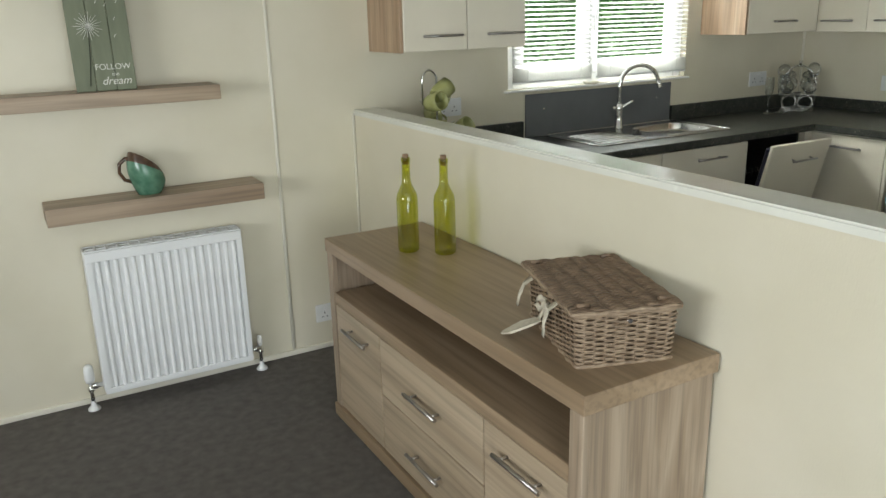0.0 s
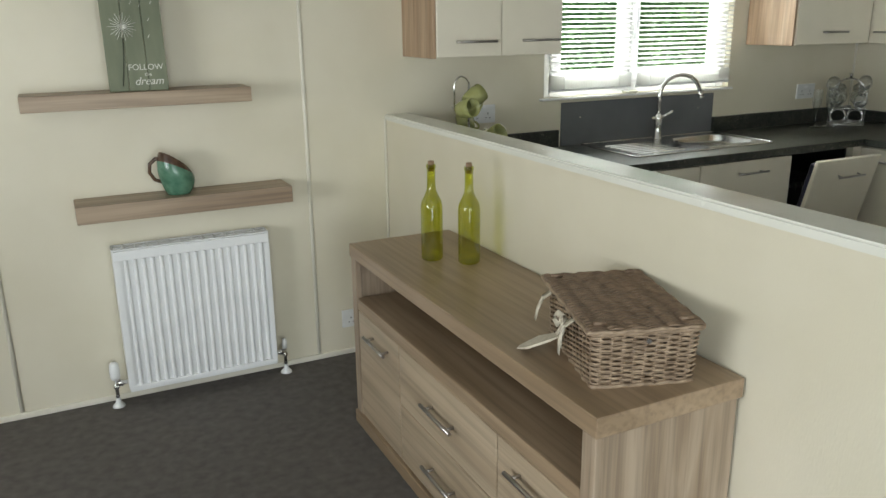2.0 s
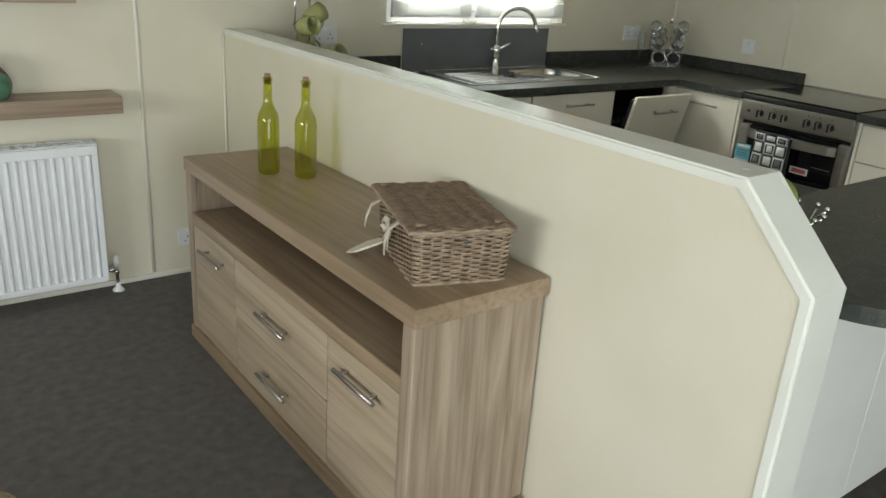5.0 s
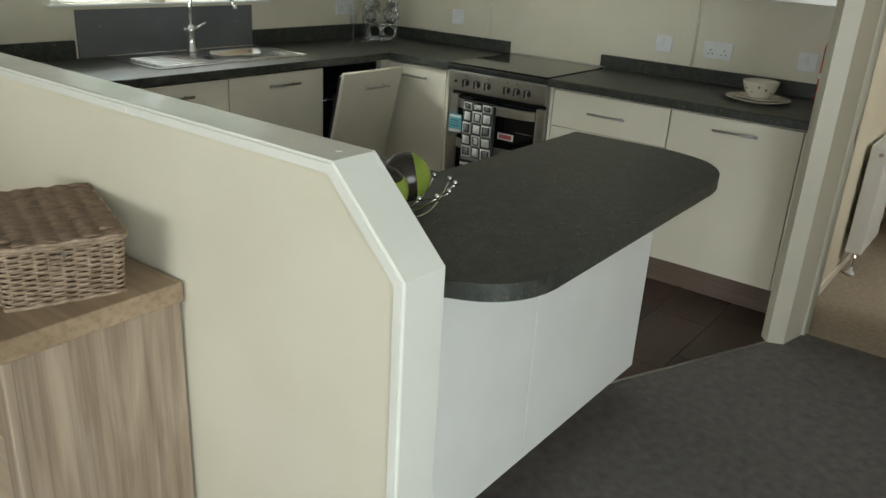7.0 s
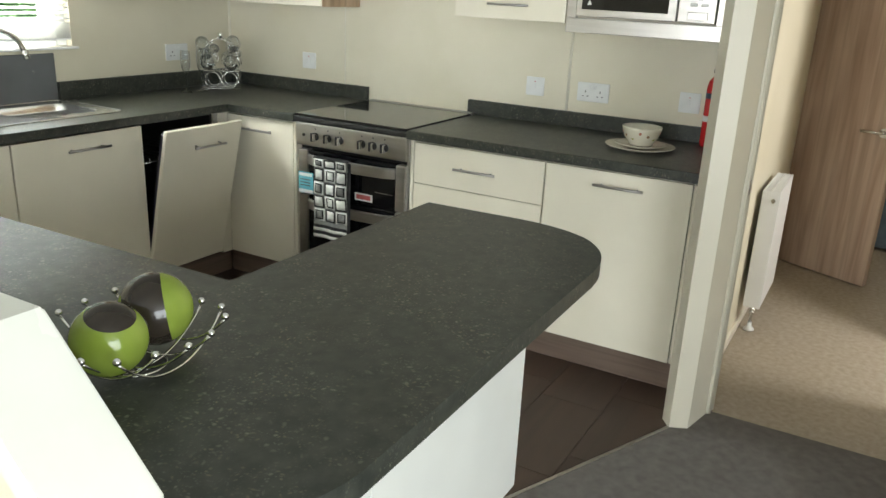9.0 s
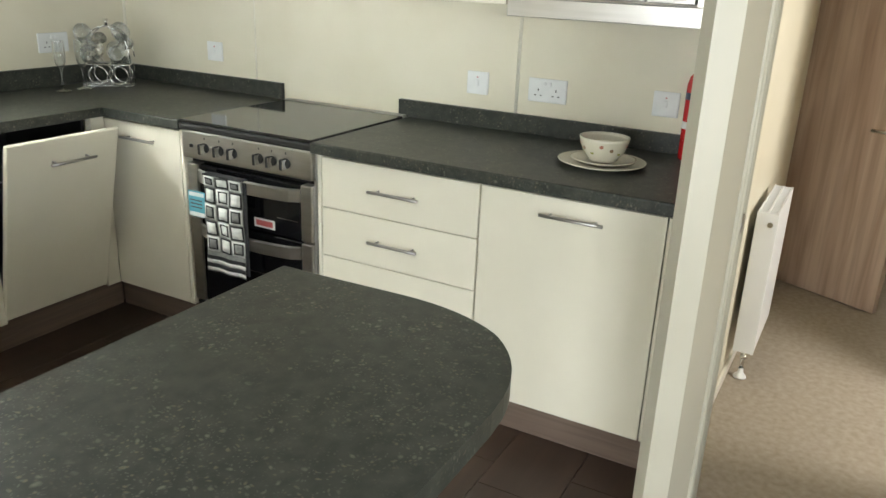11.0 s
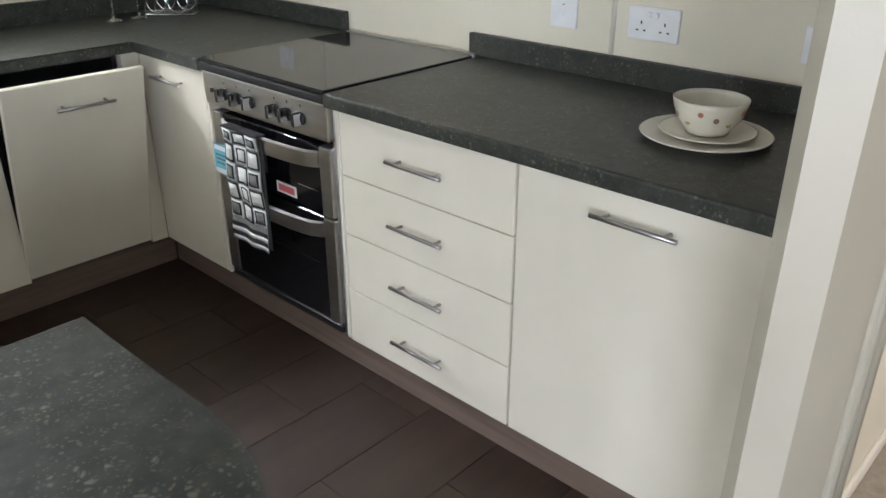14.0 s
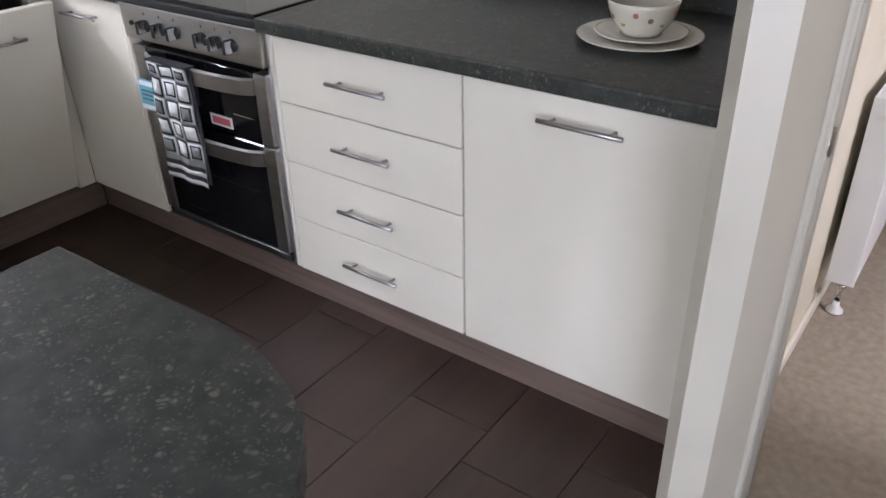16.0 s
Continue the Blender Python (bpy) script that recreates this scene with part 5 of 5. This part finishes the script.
def floating_shelf(x0, x1, z0, z1):
    solid("floating_shelf", B(x0, 3.425, z0, x1, N - 0.001, z1, 0.0025, 2), OAKX, "chunky oak floating shelf on the cream wall", "shelf", "floating shelves")


floating_shelf(0.222, 1.043, 0.807, 0.874)
floating_shelf(0.093, 0.906, 1.228, 1.284)
floating_shelf(0.20, 1.040, 1.664, 1.722)
solid("small_ornament", L([(0, 0), (0.035, 0), (0.04, 0.02), (0.03, 0.05), (0, 0.055)], (0.88, 3.52, 1.722), 20), NICKEL, "small silver ornament on the top shelf", "ornament")

jug = thing("ceramic_jug", (0.605, 3.515, 0.874), "green and brown glazed jug with a slanted rim", "jug")
JC = Vector((0.606, 3.515, 0.874))


def jug_body(t0, t1):
    """A band of the jug's belly between two heights of its tilted profile."""
    bm = bmesh.new()
    seg, rings = 32, []
    for i in range(13):
        h = t0 + (t1 - t0) * i / 12
        ring = []
        for k in range(seg):
            a = 2 * math.pi * k / seg
            top = 0.168 - 0.080 * (0.5 + 0.5 * math.cos(a)) - 0.020 * math.sin(a)
            z = h * top
            r = 0.044 + 0.029 * math.sin(min(h, 1.0) * 2.1) - 0.020 * h * h
            ring.append(bm.verts.new(JC + Vector((r * math.cos(a) * 1.02 + 0.010 * h * (1 - math.cos(a)) * -0.6, r * math.sin(a), z))))
        rings.append(ring)
    for p, q in zip(rings, rings[1:]):
        for k in range(seg):
            bm.faces.new((p[k], p[(k + 1) % seg], q[(k + 1) % seg], q[k])).smooth = True
    if t0 == 0:
        bm.faces.new(rings[0])
    return bm


part("belly", jug_body(0.0, 0.80), JUGGREEN, jug)
part("rim", jug_body(0.80, 1.0), JUGBROWN, jug, "brown glazed rim")
part("handle", T([JC + Vector(p) for p in ((-0.050, 0, 0.140), (-0.075, 0, 0.145), (-0.098, 0, 0.125), (-0.102, 0, 0.092), (-0.085, 0, 0.062), (-0.060, 0, 0.052))], [0.008, 0.008, 0.0075, 0.007, 0.007, 0.008], 10), JUGBROWN, jug)

sg = thing("slogan_sign", (0.5, 3.5, 1.284), "sage green plank sign with a white dandelion and lettering", "sign")
SGM = Matrix.Translation((0.500, 3.462, 1.285)) @ Matrix.Rotation(radians(-4), 4, "X")


def sgp(nm, bm, mat, par, label=""):
    bm.transform(SGM)
    return part(nm, bm, mat, par, label)


for x0, x1 in ((-0.104, -0.036), (-0.034, 0.034), (0.036, 0.104)):
    sgp("board", B(x0, 0.0, 0.0, x1, 0.016, 0.352, 0.0015), SIGN, sg)
for z in (0.06, 0.29):
    sgp("batten", B(-0.098, 0.0165, z, 0.098, 0.03, z + 0.03), SIGN, sg)
bur = bmesh.new()
for k in range(22):
    a = 2 * math.pi * k / 22
    r = 0.050 if k % 2 else 0.040
    tube(bur, [(-0.035, -0.002, 0.232), (-0.035 + r * math.cos(a), -0.002, 0.232 + r * math.sin(a))], 0.0011, 4)
sgp("dandelion", bur, INKWHITE, sg, "white string dandelion")
for x, z in ((0.03, 0.30), (0.055, 0.25), (0.07, 0.31), (0.05, 0.19), (0.0, 0.31)):
    sgp("seed", T([(x, -0.0015, z), (x + 0.006, -0.0015, z + 0.012)], 0.0015, 4), INKWHITE, sg)
sgp("stem", T([(-0.037, -0.0015, 0.19), (-0.045, -0.0015, 0.10), (-0.056, -0.0015, 0.02)], 0.0018, 5), SIGNDARK, sg)


def lettering(txt, x, z, size, mat, shear=0.0):
    cu = bpy.data.curves.new("lettering", "FONT")
    cu.body, cu.size, cu.extrude, cu.align_x, cu.shear = txt, size, 0.0006, "CENTER", shear
    cu.materials.append(mat)
    ob = new("lettering", cu)
    ob.parent = sg
    ob.matrix_local = Matrix.Translation(-sg.location) @ SGM @ Matrix.Translation((x, -0.0012, z)) @ Matrix.Rotation(radians(90), 4, "X")
    return ob


lettering("FOLLOW", 0.030, 0.076, 0.030, INKWHITE)
lettering("the", 0.036, 0.053, 0.020, INKWHITE)
lettering("dream", 0.036, 0.022, 0.040, INKWHITE, 0.3)

# ---------------------------------------------------------------- radiators


def radiator_north(x0, x1, y, z0, z1):
    r = thing("radiator", ((x0 + x1) / 2, y, z0), "white ribbed panel radiator on the lounge wall", "radiator", "radiators")
    bm = bmesh.new()
    n = 17
    x = x0 + 0.022
    w = (x1 - x0 - 0.044) / n
    prof = []
    for k in range(n):
        a = x + k * w
        prof += [(a, 0.010), (a + w * 0.42, 0.010), (a + w * 0.54, 0.002), (a + w * 0.64, -0.002), (a + w * 0.76, -0.002), (a + w * 0.86, 0.002), (a + w * 0.97, 0.010)]
    prof.append((x1 - 0.022, 0.0))
    za, zb = z0 + 0.026, z1 - 0.040
    lo = [bm.verts.new((px, y + d, za)) for px, d in prof]
    hi = [bm.verts.new((px, y + d, zb)) for px, d in prof]
    for k in range(len(prof) - 1):
        bm.faces.new((lo[k], lo[k + 1], hi[k + 1], hi[k]))
    part("ribbed_panel", bm, WHITE, r)
    fb = bmesh.new()
    box(fb, x0, y - 0.001, zb, x1, y + 0.014, z1, 0.004, 2)
    box(fb, x0, y - 0.001, z0, x1, y + 0.014, za, 0.004, 2)
    box(fb, x0, y - 0.001, za, x0 + 0.022, y + 0.014, zb)
    box(fb, x1 - 0.022, y - 0.001, za, x1, y + 0.014, zb)
    part("panel_border", fb, WHITE, r)
    part("back_panel", B(x0, y + 0.070, z0, x1, y + 0.082, z1, 0.003), WHITE, r)
    part("side_cover", B(x0 - 0.002, y + 0.002, z0 + 0.01, x0 + 0.002, y + 0.083, z1 + 0.006, 0.001), WHITE, r)
    part("side_cover", B(x1 - 0.002, y + 0.002, z0 + 0.01, x1 + 0.002, y + 0.083, z1 + 0.006, 0.001), WHITE, r)
    gr = bmesh.new()
    box(gr, x0, y, z1 + 0.001, x1, y + 0.010, z1 + 0.008, 0.002)
    box(gr, x0, y + 0.074, z1 + 0.001, x1, y + 0.083, z1 + 0.008, 0.002)
    m = 14
    for k in range(m + 1):
        cx = x0 + (x1 - x0) * k / m
        box(gr, cx - 0.0035, y + 0.010, z1 + 0.001, cx + 0.0035, y + 0.074, z1 + 0.007)
    box(gr, x0, y + 0.038, z1 + 0.0005, x1, y + 0.046, z1 + 0.0065)
    part("top_grille", gr, WHITE, r)
    part("inner_fins", B(x0 + 0.01, y + 0.02, z0 + 0.03, x1 - 0.01, y + 0.066, z1 - 0.03), NICKEL, r)
    return r


RX0, RX1, RY, RZ0, RZ1 = 0.330, 0.942, 3.487, 0.072, 0.672
rad1 = radiator_north(RX0, RX1, RY, RZ0, RZ1)


def valve(par, x, y, side, head):
    """A radiator valve on its pipe, with a round floor collar."""
    vb_ = T([(x, y, 0.035), (x, y, 0.125)], 0.0075, 10)
    tube(vb_, [(x, y, 0.105), (x + side * 0.045, y, 0.105)], 0.010, 10)
    tube(vb_, [(x + side * 0.012, y, 0.105), (x + side * 0.026, y, 0.105)], 0.015, 6)
    tube(vb_, [(x, y, 0.085), (x, y, 0.10)], 0.0135, 6)
    v_ = part("valve", vb_, CHROME, par, "chrome radiator valve")
    part("pipe_collar", L([(0.009, 0.04), (0.011, 0.02), (0.024, 0.006), (0.025, 0.0), (0, 0)], (x, y, 0.003), 18), PLASTIC, v_)
    if head:
        part("thermostat_head", L([(0, 0), (0.016, 0.0), (0.020, 0.012), (0.020, 0.045), (0.017, 0.068), (0.009, 0.076), (0, 0.077)], (x, y, 0.125), 20), PLASTIC, v_)
    else:
        part("valve_cap", L([(0, 0), (0.011, 0.0), (0.012, 0.02), (0.009, 0.045), (0, 0.047)], (x, y, 0.120), 14), PLASTIC, v_)


valve(rad1, RX0 - 0.050, 3.530, 1, True)
valve(rad1, RX1 + 0.046, 3.530, -1, False)

rad2 = thing("radiator", (5.05, 0.53, 0.12), "white panel radiator seen end-on in the hall", "radiator", "radiators")
part("front_panel", B(4.83, 0.523, 0.135, 5.28, 0.535, 0.690, 0.004), WHITE, rad2)
part("back_panel", B(4.83, 0.584, 0.135, 5.28, 0.594, 0.690, 0.004), WHITE, rad2)
part("side_cover", B(4.826, 0.521, 0.14, 4.830, 0.596, 0.697, 0.001), WHITE, rad2)
g2 = bmesh.new()
for k in range(20):
    x = 4.832 + k * 0.0230
    box(g2, x, 0.523, 0.691, x + 0.005, 0.594, 0.698)
for y in (0.523, 0.556, 0.588):
    box(g2, 4.83, y, 0.6905, 5.28, y + 0.006, 0.699)
part("top_grille", g2, WHITE, rad2)
part("end_plug", T([(4.826, 0.546, 0.655), (4.818, 0.546, 0.655)], 0.010, 12), CHROME, rad2)
valve(rad2, 4.90, 0.560, 1, False)

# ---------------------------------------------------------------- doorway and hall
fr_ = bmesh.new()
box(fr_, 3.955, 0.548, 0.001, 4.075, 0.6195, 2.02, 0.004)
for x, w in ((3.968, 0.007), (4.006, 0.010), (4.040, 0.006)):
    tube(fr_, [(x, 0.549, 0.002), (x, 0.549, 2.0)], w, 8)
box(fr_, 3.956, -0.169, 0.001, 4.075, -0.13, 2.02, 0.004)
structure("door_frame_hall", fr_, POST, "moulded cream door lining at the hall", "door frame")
arch = bmesh.new()
box(arch, 4.076, 0.585, 0.001, 4.115, 0.6195, 2.02, 0.005)
structure("trim_architrave_hall", arch, TRIMC, "cream architrave on the hall wall", "trim")
solid("door_latch_plate", T([(3.990, 0.548, 0.88), (3.990, 0.541, 0.88)], 0.026, 20), NICKEL, "dark round metal keep on the hall door lining", "latch")


def door_leaf(name, hinge, free, label, handle):
    h, f = Vector((*hinge, 0)), Vector((*free, 0))
    d = (f - h).normalized()
    w = (f - h).length
    m = Matrix.Translation(h) @ Matrix.Rotation(math.atan2(d.y, d.x), 4, "Z")
    ob = thing(name, h, label, "door", kind="structure")
    bm = B(0, -0.02, 0.008, w, 0.02, 1.97, 0.003)
    bm.transform(m)
    leaf = part("leaf", bm, WALNUTZ, ob)
    if handle:
        for s in (-1, 1):
            hb_ = T([(w - 0.06, s * 0.02, 0.86), (w - 0.06, s * 0.034, 0.86)], 0.026, 18)
            tube(hb_, [(w - 0.06, s * 0.03, 0.86), (w - 0.06, s * 0.065, 0.86), (w - 0.17, s * 0.065, 0.86)], 0.009, 10)
            hb_.transform(m)
            part("door_handle", hb_, CHROME, leaf, "chrome lever handle")
    return ob


door_leaf("door_1", (6.17, 0.630), (5.915, 0.112), "walnut-effect bedroom door standing half open", True)
door_leaf("door_2", (3.94, -0.175), (3.32, -0.112), "walnut-effect hall door folded back into the lounge", False)
bfr = bmesh.new()
box(bfr, 6.198, 0.634, 0.0, 6.30, 0.652, 2.0, 0.003)
box(bfr, 6.185, -0.160, 0.0, 6.30, -0.131, 2.0, 0.003)
structure("door_frame_bedroom", bfr, OAKZ, "oak-effect lining of the bedroom doorway", "door frame")
bed = thing("bed", (7.5, 0.4, 0.0), "bed with slate base and pale teal bedding in the end room", "bed")
part("base", B(6.75, -0.7, 0.02, 8.7, 0.75, 0.36, 0.01), BEDBLUE, bed)
part("mattress", B(6.74, -0.71, 0.362, 8.7, 0.76, 0.56, 0.04, 3), BEDWHITE, bed)
part("throw", B(6.72, -0.73, 0.565, 7.3, 0.78, 0.60, 0.015, 2), BEDTEAL, bed)
for y in (-0.35, 0.3):
    solid("bed_pillow", B(7.0, y - 0.28, 0.60, 7.35, y + 0.28, 0.76, 0.06, 3), BEDTEAL if y < 0 else BEDWHITE, "plump pale pillow on the bed", "pillow", "bed pillows")

# ---------------------------------------------------------------- lounge seating at the edge of view
ch = thing("dining_chair", (-0.26, 1.8, 0.0), "dark brown leather high-backed dining chair on the carpet", "chair")
part("seat", B(-0.47, 1.52, 0.40, -0.05, 1.94, 0.48, 0.02, 3), LEATHER, ch)
part("backrest", B(-0.47, 1.945, 0.40, -0.038, 2.00, 0.995, 0.015, 3), LEATHER, ch)
for x in (-0.44, -0.08):
    for y in (1.56, 1.965):
        part("leg", B(x - 0.018, y - 0.018, 0.003, x + 0.018, y + 0.018, 0.398, 0.003), BROWNGLOSS, ch)
cus = bmesh.new()
CN = 16
tops = []
CM = Matrix.Translation((0.165, 1.585, 0.32)) @ Matrix.Rotation(radians(12), 4, "Z")
for sgn in (1, -1):
    g = []
    for i in range(CN + 1):
        row_ = []
        for j in range(CN + 1):
            u, v = 2 * i / CN - 1, 2 * j / CN - 1
            fat = 0.085 * ((1 - u ** 4) * (1 - v ** 4)) ** 0.5
            row_.append(cus.verts.new(CM @ Vector((0.21 * u * (1 - 0.06 * v * v), 0.21 * v * (1 - 0.06 * u * u), sgn * fat))))
        g.append(row_)
    for i in range(CN):
        for j in range(CN):
            cus.faces.new((g[i][j], g[i + 1][j], g[i + 1][j + 1], g[i][j + 1])).smooth = True
bmesh.ops.remove_doubles(cus, verts=cus.verts, dist=0.0005)
pf = thing("pouffe", (0.165, 1.585, 0.0), "beige chunky woven pouffe on the carpet", "pouffe")
part("cushion_top", cus, WOVEN, pf)
part("drum", L([(0, 0.003), (0.17, 0.003), (0.195, 0.05), (0.195, 0.24), (0.18, 0.31), (0, 0.31)], (0.165, 1.585, 0.0), 32), WOVEN, pf)

# ---------------------------------------------------------------- vinyl floor planks
vf = thing("vinyl_floor", (3.2, 2.0, 0.0), "dark brown wood-effect vinyl planks on the kitchen floor", "floor covering", kind="structure")


def clip(poly, p, q):
    """The part of a polygon to the left of the line from p to q."""
    def side(a):
        return (q[0] - p[0]) * (a[1] - p[1]) - (q[1] - p[1]) * (a[0] - p[0])
    out = []
    for i, a in enumerate(poly):
        b_ = poly[(i + 1) % len(poly)]
        sa, sb_ = side(a), side(b_)
        if sa >= 0:
            out.append(a)
        if sa * sb_ < 0:
            t = sa / (sa - sb_)
            out.append((a[0] + (b_[0] - a[0]) * t, a[1] + (b_[1] - a[1]) * t))
    return out


row_i = -1
y = 0.647
offs = (3.90, 3.748, 3.867, 3.65, 4.01, 3.80, 3.70, 3.93, 3.78, 3.62)
plank_cache = {}
while y < 3.05:
    row_i += 1
    x = offs[row_i % 10] - 5 * 0.50
    while x < 4.12:
        rect = [(x + 0.0012, y + 0.0012), (x + 0.4988, y + 0.0012), (x + 0.4988, y + 0.2455), (x + 0.0012, y + 0.2455)]
        poly = clip(clip(rect, (2.4, 1.262), (3.77, 0.656)), (3.70, 0.652), (4.70, 0.652))
        poly = [(max(min(px, 4.10), 2.10), py) for px, py in poly]
        area = abs(sum(poly[i][0] * poly[(i + 1) % len(poly)][1] - poly[(i + 1) % len(poly)][0] * poly[i][1] for i in range(len(poly)))) / 2 if len(poly) > 2 else 0
        if area > 0.003:
            full = area > 0.1205
            if full and "m" in plank_cache:
                ob = new("plank", plank_cache["m"])
                ob.parent = vf
                ob.location = Vector((x, y, 0)) - vf.location
            else:
                cx, cy = (x, y)
                bm = bmesh.new()
                slab(bm, [(px - cx, py - cy) for px, py in poly], -0.007, 0.0)
                bmesh.ops.remove_doubles(bm, verts=bm.verts, dist=0.0004)
                bmesh.ops.recalc_face_normals(bm, faces=bm.faces)
                me = bpy.data.meshes.new("plank")
                bm.to_mesh(me)
                bm.free()
                me.materials.append(TILE)
                ob = new("plank", me)
                ob.parent = vf
                ob.location = Vector((cx, cy, 0)) - vf.location
                if full:
                    plank_cache["m"] = me
        x += 0.50
    y += 0.2467
